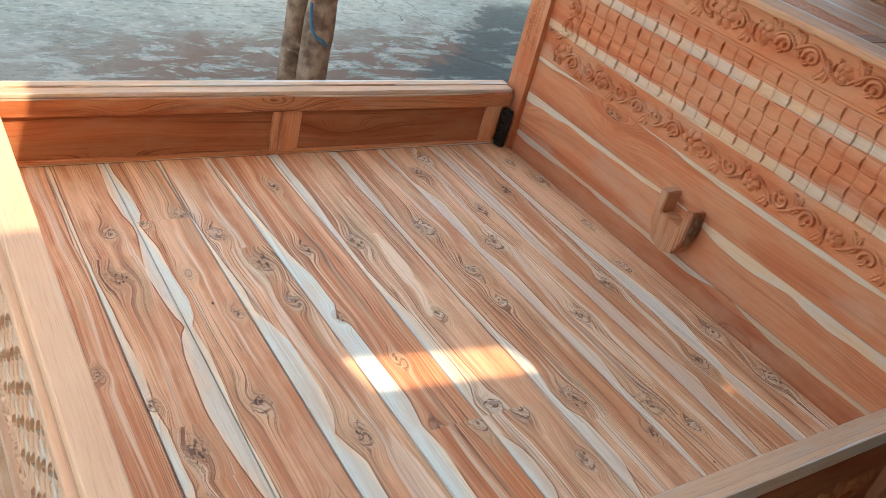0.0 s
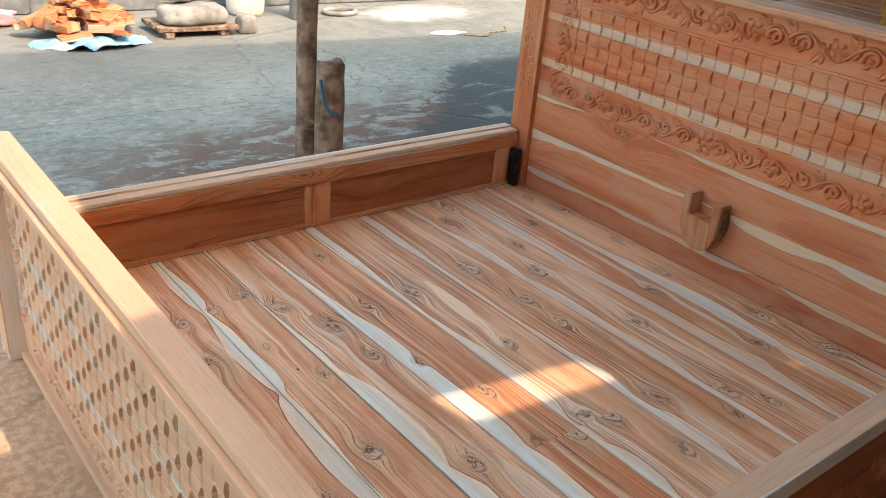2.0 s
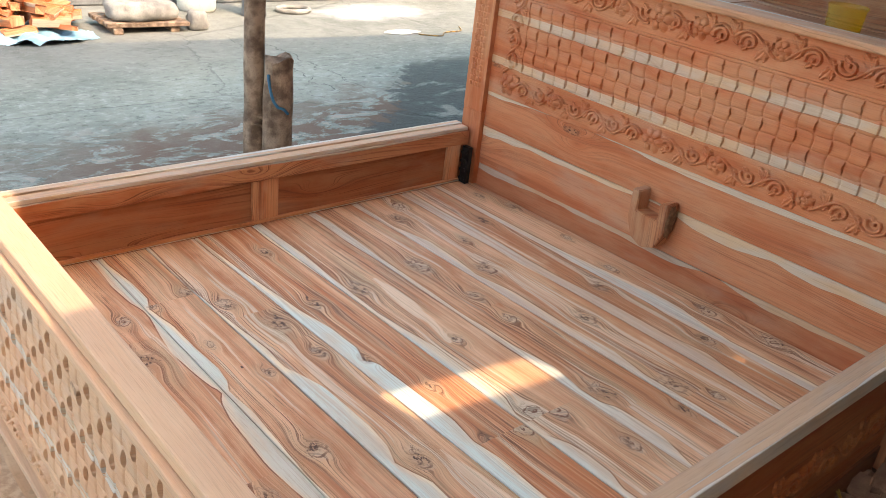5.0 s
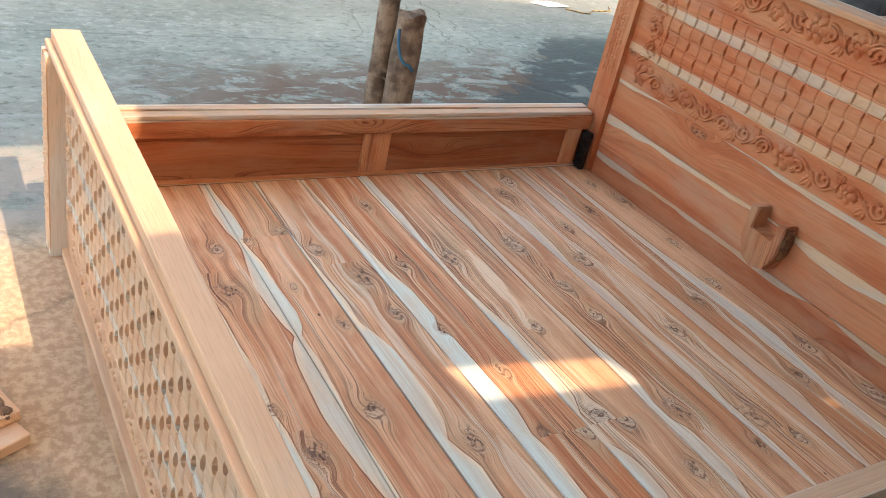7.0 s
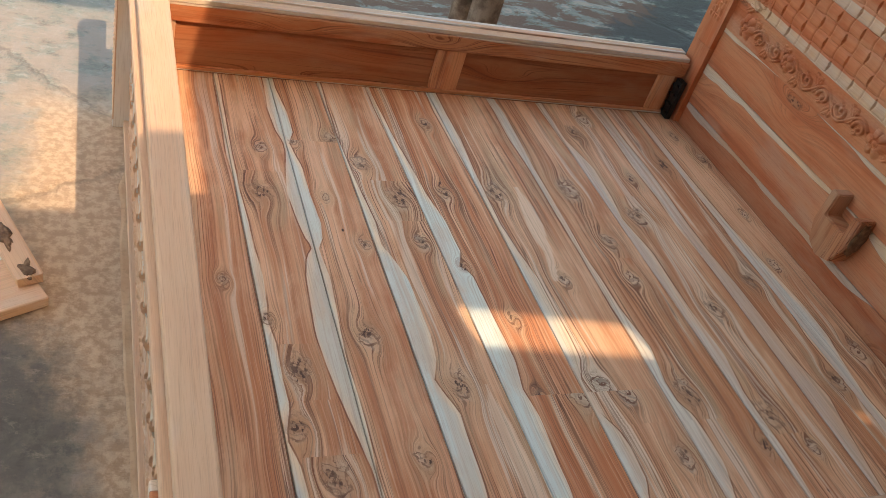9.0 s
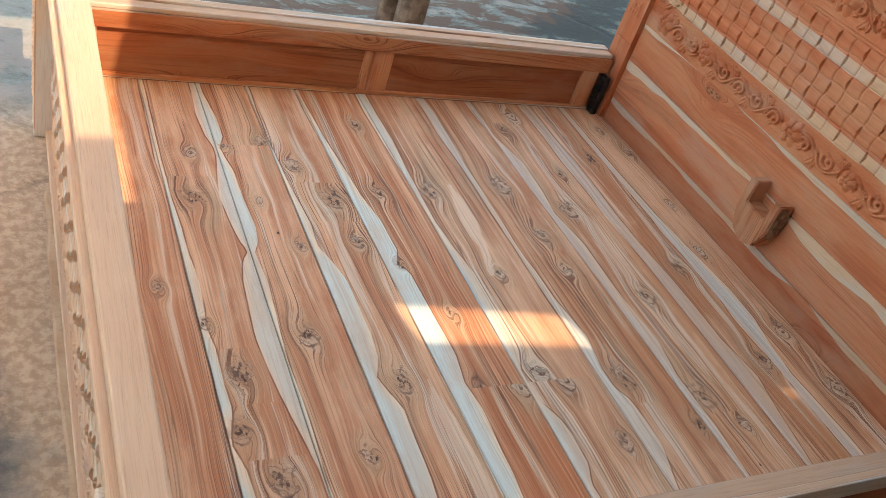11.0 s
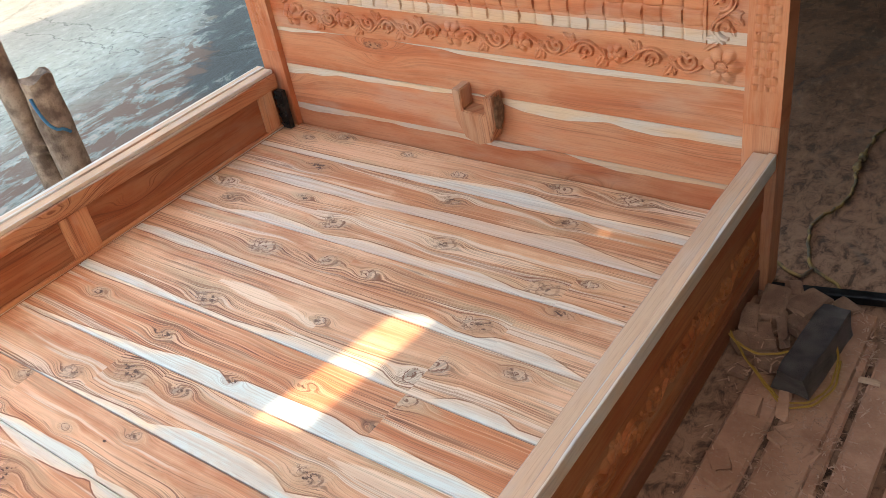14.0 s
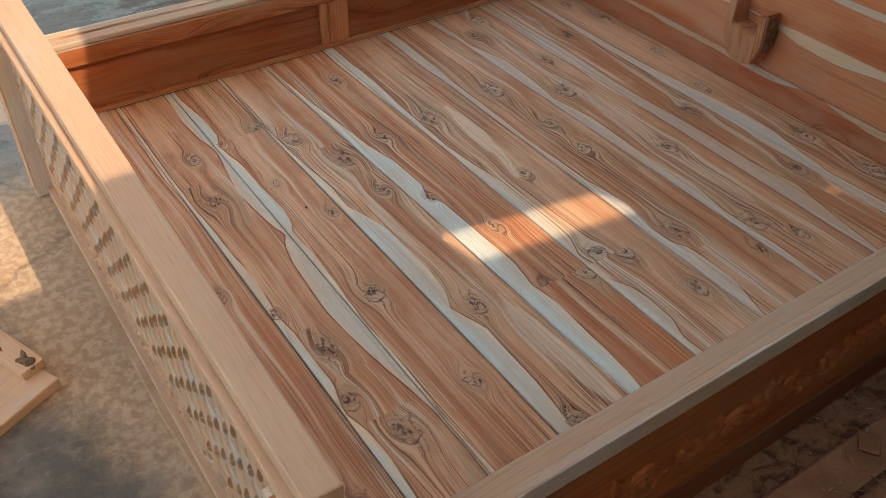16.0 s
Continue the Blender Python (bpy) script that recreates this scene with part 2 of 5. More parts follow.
    pale = n.noise(n.com(n.math("MULTIPLY", u, 0.9), n.math("MULTIPLY", phase, 22.0), n.math("ADD", seed, 21.0)), 1.0, 3.0, 0.6)
    col = n.mix(n.math("MULTIPLY", n.step(pale, 0.57, 0.64), 0.62), col, (0.66, 0.58, 0.49))
    col = n.mix(n.math("MULTIPLY", n.math("MULTIPLY", n.step(lines, 0.50, 0.62), 0.84), n.math("ADD", where, 0.30)), col, (0.215, 0.088, 0.046))
    col = n.mix(n.math("MULTIPLY", n.math("MULTIPLY", n.step(n.math("ABSOLUTE", n.math("SUBTRACT", veins, 0.5)), 0.018, 0.005), 0.92), n.math("ADD", n.math("MULTIPLY", where, 0.85), 0.14)), col, (0.105, 0.042, 0.025))
    col = n.mix(n.math("MULTIPLY", n.step(lines, 0.44, 0.32), 0.30), col, (0.74, 0.52, 0.37))
    # sapwood
    wav = n.math("MULTIPLY", n.math("SUBTRACT", fine, 0.5), 0.005)
    d = n.math("ADD", n.math("MINIMUM", el, er), wav)
    dv = n.math("ADD", n.math("SUBTRACT", n.math("ABSOLUTE", vx), vh), n.math("MULTIPLY", n.math("SUBTRACT", lines, 0.5), 0.020))
    m = n.math("MAXIMUM", n.step(d, 0.0012, -0.0012), n.math("MULTIPLY", n.step(dv, 0.004, -0.006), 0.62))
    cool = n.noise(n.com(n.math("MULTIPLY", u, 2.6), n.math("MULTIPLY", v, 12.0), n.math("ADD", seed, 2.0)), 1.0, 3.0)
    sap = n.mix(n.math("MULTIPLY", n.step(n.math("ADD", n.math("MULTIPLY", d, -22.0), n.math("MULTIPLY", n.math("SUBTRACT", cool, 0.5), 2.2)), -0.10, 0.45), pb), (0.75, 0.65, 0.53), (0.58, 0.67, 0.68))
    sap = n.mix(n.math("MULTIPLY", n.step(lines, 0.48, 0.66), 0.50), sap, (0.40, 0.34, 0.28))
    sap = n.mix(n.math("MULTIPLY", n.step(blotch, 0.47, 0.62), 0.50), sap, (0.56, 0.43, 0.33))
    sap = n.mix(n.math("MULTIPLY", n.step(bands, 0.50, 0.42), 0.35), sap, (0.58, 0.44, 0.34))
    rim = n.step(n.math("ABSOLUTE", n.math("SUBTRACT", d, 0.0024)), 0.0028, 0.0008)
    rimw = n.step(n.noise(n.com(n.math("MULTIPLY", u, 5.0), n.math("MULTIPLY", v, 8.0), n.math("ADD", seed, 13.0)), 1.0, 3.0), 0.34, 0.55)
    col = n.mix(n.math("MULTIPLY", n.math("MULTIPLY", rim, rimw), 0.85), col, (0.17, 0.070, 0.038))
    col = n.mix(n.math("MULTIPLY", m, bright), col, sap)
    # knots: a ringed eye with dark splits and ragged edges
    ring = n.math("SINE", n.math("ADD", n.math("MULTIPLY", kr, 6.5), n.math("MULTIPLY", j2, 16.0)))
    kn = n.noise(n.com(n.math("MULTIPLY", u, 60.0), n.math("MULTIPLY", v, 95.0), seed), 1.0, 3.0)
    some = n.noise(n.com(n.math("MULTIPLY", u, 9.0), n.math("MULTIPLY", v, 9.0), n.math("ADD", seed, 17.0)), 1.0, 2.0)
    col = n.mix(n.math("MULTIPLY", n.step(kr, 2.2, 0.7), 0.50), col, n.mix(n.step(some, 0.40, 0.60), (0.36, 0.22, 0.14), (0.50, 0.42, 0.34)))
    col = n.mix(n.math("MULTIPLY", n.math("MULTIPLY", n.step(ring, 0.45, 0.95), n.step(kr, 2.2, 1.0)), n.step(some, 0.34, 0.62)), col, (0.16, 0.072, 0.042))
    col = n.mix(n.math("MULTIPLY", n.math("MULTIPLY", n.step(kr, 1.15, 0.6), n.step(kn, 0.48, 0.56)), n.step(some, 0.66, 0.42)), col, (0.085, 0.042, 0.028))
    pin = n.voronoi(n.com(n.math("MULTIPLY", u, 4.2), n.math("MULTIPLY", v, 7.0), seed), 1.0)
    col = n.mix(n.math("MULTIPLY", n.step(pin, 0.034, 0.018), n.step(kn, 0.35, 0.5)), col, (0.07, 0.035, 0.022))
    col = n.mix(n.math("MULTIPLY", n.step(fibre, 0.5, 0.75), 0.24), col, (0.24, 0.11, 0.06))
    col = n.mix(n.math("MULTIPLY", pr, 0.8), col, (0.22, 0.085, 0.040))
    col = n.mix(1.0, col, (1.24, 1.19, 1.06), "MULTIPLY")
    n.bump(n.math("ADD", n.math("MULTIPLY", lines, -0.5), n.math("MULTIPLY", fibre, 0.6)), 0.35, 0.0012)
    return n.end(col, n.math("ADD", 0.48, n.math("MULTIPLY", fibre, 0.2)), spec=0.35)


def plain(name, a, b, scale=6.0, rough=0.7, metal=0.0, bump=0.3, dist=0.002, speck=None):
    """Two tones broken up at two scales."""
    n = Nodes(name)
    p = n.coord("Object")
    big = n.noise(p, scale, 4.0)
    small = n.noise(p, scale * 14.0, 3.0)
    col = n.mix(n.step(big, 0.35, 0.68), a, b)
    col = n.mix(n.math("MULTIPLY", n.step(small, 0.5, 0.75), 0.35), col, speck or tuple(0.5 * c for c in a))
    n.bump(n.math("ADD", n.math("MULTIPLY", big, 0.5), n.math("MULTIPLY", small, 0.5)), bump, dist)
    return n.end(col, n.math("ADD", rough - 0.1, n.math("MULTIPLY", small, 0.2)), metal)


def concrete(name, dusty=0.0):
    n = Nodes(name)
    p = n.coord("Object")
    x, y, _ = n.sep(p)
    big = n.noise(p, 0.55, 5.0, 0.6)
    mid = n.noise(n.vec("ADD", p, (7.0, 3.0, 0.0)), 3.2, 6.0, 0.65, 0.6)
    fine = n.noise(p, 38.0, 4.0, 0.7)
    trowel = n.noise(n.vec("MULTIPLY", p, (6.0, 11.0, 1.0)), 1.0, 5.0, 0.7, 1.0)
    col = n.mix(n.step(big, 0.36, 0.64), (0.178, 0.200, 0.172), (0.270, 0.286, 0.245))
    col = n.mix(n.math("MULTIPLY", n.step(trowel, 0.52, 0.66), 0.40), col, (0.34, 0.365, 0.345))
    col = n.mix(n.math("MULTIPLY", n.step(trowel, 0.46, 0.34), 0.45), col, (0.15, 0.155, 0.145))
    col = n.mix(n.math("MULTIPLY", n.step(fine, 0.52, 0.72), 0.3), col, (0.33, 0.31, 0.28))
    grit = n.noise(n.vec("MULTIPLY", p, (1.0, 1.5, 1.0)), 15.0, 6.0, 0.75, 0.6)
    col = n.mix(n.math("MULTIPLY", n.step(grit, 0.54, 0.64), 0.6), col, (0.37, 0.38, 0.345))
    col = n.mix(n.math("MULTIPLY", n.step(grit, 0.46, 0.36), 0.65), col, (0.092, 0.100, 0.090))
    # flaked brown earth along the broken edge of the shed floor
    band = n.step(n.math("ADD", n.math("ADD", y, n.math("MULTIPLY", x, -0.12)), n.math("MULTIPLY", mid, 1.2)), 4.35, 3.55)
    band = n.math("MULTIPLY", band, n.step(n.math("ADD", x, n.math("MULTIPLY", mid, 1.2)), 0.2, 1.9))
    band = n.math("MULTIPLY", band, n.step(y, 1.8, 2.0))
    flake = n.noise(n.vec("MULTIPLY", p, (2.6, 5.2, 1.0)), 1.0, 6.0, 0.7, 0.5)
    col = n.mix(n.math("MULTIPLY", band, n.step(flake, 0.45, 0.50)), col, (0.150, 0.100, 0.074))
    col = n.mix(n.math("MULTIPLY", band, n.step(flake, 0.43, 0.39)), col, (0.31, 0.275, 0.23))
    # damp dark corner of the yard
    edge = n.math("ADD", n.math("SUBTRACT", x, y), n.math("MULTIPLY", n.math("SUBTRACT", mid, 0.5), 1.1))
    wet = n.math("MULTIPLY", n.step(edge, -0.54, -0.46), n.step(n.math("ADD", y, n.math("MULTIPLY", mid, 0.6)), 4.75, 4.45))
    wet = n.math("MULTIPLY", wet, n.step(x, 2.25, 2.6))
    col = n.mix(n.math("MULTIPLY", wet, n.math("SUBTRACT", 0.88, n.math("MULTIPLY", n.step(flake, 0.45, 0.38), 0.45))), col, (0.042, 0.040, 0.038))
    # dust and earth in the shed
    inside = n.math("MULTIPLY", n.step(n.math("ADD", x, n.math("MULTIPLY", mid, 0.6)), 2.0, 2.5), n.step(n.math("ADD", y, n.math("MULTIPLY", mid, 0.8)), 1.9, 1.2))
    near = n.step(n.math("ADD", y, n.math("MULTIPLY", mid, 0.2)), 0.06, -0.04)
    inside = n.math("MAXIMUM", inside, near)
    earth = n.mix(n.step(mid, 0.40, 0.60), (0.20, 0.100, 0.058), (0.33, 0.175, 0.108))
    earth = n.mix(n.math("MULTIPLY", n.step(fine, 0.50, 0.68), 0.6), earth, (0.44, 0.25, 0.165))
    earth = n.mix(n.math("MULTIPLY", n.step(flake, 0.46, 0.40), 0.6), earth, (0.11, 0.062, 0.042))
    earth = n.mix(n.math("MULTIPLY", n.step(mid, 0.58, 0.68), 0.6), earth, (0.150, 0.135, 0.122))
    earth = n.mix(n.math("MULTIPLY", n.step(grit, 0.48, 0.36), 0.65), earth, (0.095, 0.060, 0.042))
    earth = n.mix(n.math("MULTIPLY", n.step(grit, 0.56, 0.66), 0.55), earth, (0.46, 0.28, 0.19))
    earth = n.mix(1.0, earth, (0.72, 0.65, 0.58), "MULTIPLY")
    # red dust by the bed; its fade also paints in the light's falloff
    strewn = n.math("MULTIPLY", n.step(n.math("ADD", x, n.math("MULTIPLY", mid, 1.2)), 4.4, 2.6), n.step(grit, 0.40, 0.58))
    earth = n.mix(n.math("MULTIPLY", strewn, 0.85), earth, (0.40, 0.205, 0.120))
    col = n.mix(n.math("MULTIPLY", inside, 0.95), col, earth)
    # worn dirty patch off the foot of the bed
    worn = n.math("MULTIPLY", n.step(n.math("ADD", x, n.math("MULTIPLY", mid, 0.5)), 0.40, 0.10), n.step(n.math("ADD", y, n.math("MULTIPLY", big, 1.2)), 2.0, 1.4))
    dirt = n.mix(n.step(mid, 0.40, 0.60), (0.115, 0.102, 0.086), (0.20, 0.172, 0.138))
    dirt = n.mix(n.math("MULTIPLY", n.step(grit, 0.55, 0.66), 0.6), dirt, (0.30, 0.24, 0.195))
    speck = n.noise(p, 9.0, 8.0, 0.75)
    dirt = n.mix(n.math("MULTIPLY", n.step(speck, 0.50, 0.38), 0.75), dirt, (0.092, 0.082, 0.070))
    dirt = n.mix(n.math("MULTIPLY", n.step(speck, 0.54, 0.66), 0.6), dirt, (0.27, 0.205, 0.155))
    floury = n.math("MULTIPLY", n.step(x, 0.3, 0.0), n.math("MULTIPLY", n.step(y, 2.9, 2.4), n.step(speck, 0.36, 0.56)))
    col = n.mix(n.math("MULTIPLY", floury, 0.75), col, (0.36, 0.285, 0.235))
    worn = n.math("MULTIPLY", worn, n.step(n.math("ADD", y, n.math("MULTIPLY", mid, 0.5)), -0.6, 0.3))
    col = n.mix(n.math("MULTIPLY", worn, 0.9), col, dirt)
    # sawdust trodden in along the foot of the bed
    dust = n.noise(n.vec("MULTIPLY", p, (1.0, 0.8, 1.0)), 5.0, 6.0, 0.68)
    wide = n.math("ADD", 0.06, n.math("MULTIPLY", n.step(y, 0.50, 1.15), 0.20))
    out = n.math("ADD", n.math("ADD", x, wide), n.math("MULTIPLY", n.math("SUBTRACT", dust, 0.5), 0.42))
    sd = n.math("MULTIPLY", n.step(out, -0.10, 0.07), n.math("MULTIPLY", n.step(x, 0.35, 0.2), n.math("MULTIPLY", n.step(y, -0.5, -0.1), n.step(y, 2.1, 1.8))))
    col = n.mix(n.math("MULTIPLY", sd, n.math("ADD", 0.62, n.math("MULTIPLY", fine, 0.4))), col, n.mix(n.step(fine, 0.4, 0.6), (0.46, 0.29, 0.175), (0.60, 0.42, 0.275)))
    # sunlit yard further out, colour darkened to offset the sun's glare, with spilt lime
    yard = n.step(n.math("ADD", y, n.math("MULTIPLY", mid, 0.5)), 4.2, 5.6)
    col = n.mix(n.math("MULTIPLY", yard, 0.7), col, n.mix(n.step(mid, 0.4, 0.62), (0.118, 0.114, 0.108), (0.172, 0.166, 0.156)))
    lx = n.math("SUBTRACT", x, 4.6)
    ly = n.math("MULTIPLY", n.math("SUBTRACT", y, 5.9), 2.0)
    lime = n.step(n.math("ADD", n.math("SQRT", n.math("ADD", n.math("MULTIPLY", lx, lx), n.math("MULTIPLY", ly, ly))), n.math("MULTIPLY", flake, 0.9)), 1.3, 0.7)
    col = n.mix(n.math("MULTIPLY", lime, 0.8), col, (0.42, 0.42, 0.41))
    run = n.math("SUBTRACT", x, 2.90)
    run = n.math("SUBTRACT", n.math("ABSOLUTE", run), 0.10)
    run = n.math("ADD", run, n.math("MULTIPLY", n.math("SUBTRACT", mid, 0.5), 0.42))
    split = n.math("MULTIPLY", n.step(n.math("ABSOLUTE", run), 0.009, 0.002), n.math("MULTIPLY", n.step(y, 3.7, 3.9), n.step(y, 5.4, 5.2)))
    split = n.math("MULTIPLY", split, n.math("MULTIPLY", n.step(grit, 0.40, 0.46), n.step(x, 1.5, 1.8)))
    col = n.mix(n.math("MULTIPLY", split, 0.8), col, (0.05, 0.05, 0.05))
    crack = n.voronoi(n.vec("ADD", n.vec("MULTIPLY", p, (0.33, 0.42, 1.0)), n.vec("MULTIPLY", n.com(mid, big, 0.0), (0.12, 0.12, 0.0))), 1.0, "DISTANCE_TO_EDGE")
    col = n.mix(n.math("MULTIPLY", n.step(crack, 0.005, 0.001), 0.3), col, (0.045, 0.042, 0.04))
    n.bump(n.math("ADD", n.math("ADD", n.math("MULTIPLY", trowel, 0.7), n.math("MULTIPLY", grit, 0.8)), n.math("ADD", n.math("MULTIPLY", fine, 0.25), n.math("MULTIPLY", n.step(crack, 0.0, 0.012), 0.8))), 0.5, 0.012)
    return n.end(col, n.math("SUBTRACT", n.math("ADD", 0.72, n.math("MULTIPLY", fine, 0.2)), n.math("MULTIPLY", wet, 0.3)), spec=0.14)


TEAK_DECK = deck_teak("teak_deck")
TEAK = teak("teak")
TEAK_PALE = teak("teak_pale", pale=0.70, tint=(1.0, 0.90, 0.80))
TEAK_CARVED = teak("teak_carved", grain=0.8, figure=0.22, gain=0.90, steady=True, tint=(1.0, 0.62, 0.44), sap_cast=(0.98, 0.80, 0.66))
FOOT_CARVED = teak("teak_carved_pale", grain=0.8, figure=0.25, gain=0.95, steady=True, pale=0.62, tint=(1.0, 0.86, 0.74), sap_cast=(0.86, 0.82, 0.76))
TEAK_RED = teak("teak_red", figure=1.0, gain=0.88, tint=(1.0, 0.70, 0.52), sap_cast=(0.86, 0.66, 0.52))
TEAK_RUST = teak("teak_rust", grain=0.8, figure=0.5, gain=0.80, steady=True, tint=(1.0, 0.56, 0.30))
TEAK_HEAD = teak("teak_headboard", gain=0.90, figure=0.55, pale=0.10, tint=(1.0, 0.63, 0.455), sap_cast=(0.96, 0.78, 0.64))
TEAK_CAP = teak("teak_cap", pale=0.30, figure=0.9, tint=(0.92, 0.70, 0.55), streak=0.5, sap_cast=(0.80, 0.72, 0.64))
GROUND = concrete("concrete")
SAWDUST = plain("sawdust", (0.46, 0.28, 0.16), (0.55, 0.37, 0.23), 5.0, 0.95, 0, 0.8, 0.004, (0.24, 0.15, 0.09))
BARK = plain("weathered_post", (0.13, 0.080, 0.052), (0.37, 0.26, 0.185), 16.0, 0.9, 0, 0.9, 0.012, (0.06, 0.045, 0.035))
IRON = plain("black_iron", (0.012, 0.012, 0.013), (0.03, 0.03, 0.03), 30.0, 0.45, 0.6, 0.4, 0.001)
STONE = plain("grey_stone", (0.16, 0.15, 0.14), (0.33, 0.31, 0.28), 7.0, 0.9, 0, 0.8, 0.012)
ROOFING = plain("roof_sheet", (0.30, 0.295, 0.285), (0.40, 0.39, 0.37), 2.0, 0.6)
# dark so that the unseen low roof bounces little light
DIM_ROOFING = plain("dim_roof_sheet", (0.06, 0.05, 0.045), (0.12, 0.10, 0.09), 2.0, 0.8)
# near black: the unlit depth of the shed put into the colour
SHED_GLOOM = plain("shed_gloom", (0.004, 0.0035, 0.003), (0.010, 0.008, 0.007), 2.0, 0.9)
SHED_WALL = plain("closing_wall", (0.10, 0.082, 0.07), (0.16, 0.135, 0.115), 2.0, 0.9)


# ---- mesh tools ----
def thing(name, label, category, group="", kind="", at=(0, 0, 0)):
    ob = new(name)
    ob.location = at
    return tagged(ob, label, category, group, kind)


def part(name, bm, material, parent=None, label="", smooth=False):
    me = bpy.data.meshes.new(name)
    bm.normal_update()
    bm.to_mesh(me)
    bm.free()
    if smooth:
        for f in me.polygons:
            f.use_smooth = True
    me.materials.append(material)
    ob = new(name, me)
    if parent is not None:
        ob.parent = parent
        if any(parent.location):
            ob.matrix_parent_inverse = Matrix.Translation(parent.location).inverted()
    if label:
        ob["label"] = label
    return ob


def wood_uv(bm, axis, across, lo, hi, shift):
    """UVs for a board: along and across its grain, and the distance from its two edges."""
    g = bm.loops.layers.uv.new("grain")
    e = bm.loops.layers.uv.new("edge")
    third = 3 - axis - across
    for f in bm.faces:
        for l in f.loops:
            c = l.vert.co
            s = c[across] + (c[third] - lo[third]) * 0.5
            l[g].uv = (c[axis] + shift, s)
            l[e].uv = (c[across] - lo[across], hi[across] - c[across])


def board(name, lo, hi, axis, across, parent=None, material=None, label="", sap=(0, 0), tone=0.0, bevel=0.003, cuts=0, warp=0.0):
    """A board from lo to hi with its grain along axis and its width along across; eased edges, a slight warp."""
    bm = bmesh.new()
    bmesh.ops.create_cube(bm, size=1.0)
    for v in bm.verts:
        v.co = Vector([lo[i] + (v.co[i] + 0.5) * (hi[i] - lo[i]) for i in range(3)])
    if bevel:
        bmesh.ops.bevel(bm, geom=list(bm.edges), offset=bevel, segments=2, profile=0.5, affect="EDGES")
    if warp:
        edges = [e for e in bm.edges if abs((e.verts[0].co - e.verts[1].co)[axis]) > 0.5 * (hi[axis] - lo[axis])]
        bmesh.ops.subdivide_edges(bm, edges=edges, cuts=14)
        k = random.uniform(0, 50)
        for v in bm.verts:
            w = noise.noise(Vector((v.co[axis] * 2.0 + k, 0.3, 0.7))) * warp
            v.co[across] += w
    shift = random.uniform(0, 20)
    wood_uv(bm, axis, across, lo, hi, shift)
    ob = part(name, bm, material or TEAK, parent, label)
    ob.color = (sap[0] * 10, sap[1] * 10, tone, 1)
    return ob


def relief(name, origin, ua, va, na, wide, high, height, parent, material, label="", step=0.0045, tone=0.0, sap=(0, 0), back=0.03, grain_u=True, joints=None):
    """A carved board: a fine grid over wide x high whose height comes from the function height(U, V) in metres."""
    nu, nv = max(2, int(wide / step)), max(2, int(high / step))
    U, V = np.meshgrid(np.linspace(0, wide, nu), np.linspace(0, high, nv))
    Hh = height(U, V)
    o, a, b, c = (np.array(q, float) for q in (origin, ua, va, na))
    P = o + U[..., None] * a + V[..., None] * b + Hh[..., None] * c
    verts = P.reshape(-1, 3).tolist()
    idx = np.arange(nu * nv).reshape(nv, nu)
    quads = np.stack([idx[:-1, :-1], idx[:-1, 1:], idx[1:, 1:], idx[1:, :-1]], -1).reshape(-1, 4)
    if np.dot(np.cross(a, b), c) < 0:
        quads = quads[:, ::-1]
    faces = quads.tolist()
    # sides and back
    rim = list(idx[0, :]) + list(idx[1:, -1]) + list(idx[-1, -2::-1]) + list(idx[-2:0:-1, 0])
    base = len(verts)
    for i in rim:
        uu, vv = U.flat[i], V.flat[i]
        verts.append((o + uu * a + vv * b - back * c).tolist())
    m = len(rim)
    for i in range(m):
        j = (i + 1) % m
        faces.append([int(rim[i]), int(rim[j]), base + j, base + i])
    faces.append([base + i for i in range(m)])
    me = bpy.data.meshes.new(name)
    me.from_pydata(verts, [], faces)
    g = me.uv_layers.new(name="grain")
    e = me.uv_layers.new(name="edge")
    loop_v = np.zeros(len(me.loops), dtype=np.int32)
    me.loops.foreach_get("vertex_index", loop_v)
    uu = np.concatenate([U.ravel(), U.ravel()[rim]])[loop_v]
    vv = np.concatenate([V.ravel(), V.ravel()[rim]])[loop_v]
    k = random.uniform(0, 20)
    al, ac, w = (uu, vv, high) if grain_u else (vv, uu, wide)
    g.data.foreach_set("uv", np.stack([al + k, ac], -1).astype(np.float32).ravel())
    dl, dr = ac, w - ac
    if joints:
        lines = [np.full_like(uu, -1.0)] + [j0 + slope * uu for j0, slope in joints] + [np.full_like(uu, w + 1.0)]
        dl, dr = np.full_like(uu, 9.0), np.full_like(uu, 9.0)
        for q in lines:
            dl = np.where(ac >= q, np.minimum(dl, ac - q), dl)
            dr = np.where(ac < q, np.minimum(dr, q - ac), dr)
    e.data.foreach_set("uv", np.stack([dl, dr], -1).astype(np.float32).ravel())
    me.polygons.foreach_set("use_smooth", [True] * (len(faces) - 1) + [False])
    me.materials.append(material)
    me.update()
    me.set_sharp_from_angle(angle=radians(38))
    ob = new(name, me)
    ob.parent = parent
    ob.color = (sap[0] * 10, sap[1] * 10, tone, 1)
    if label:
        ob["label"] = label
    return ob


# ---- carving ----
def smooth01(x):
    x = np.clip(x, 0, 1)
    return x * x * (3 - 2 * x)


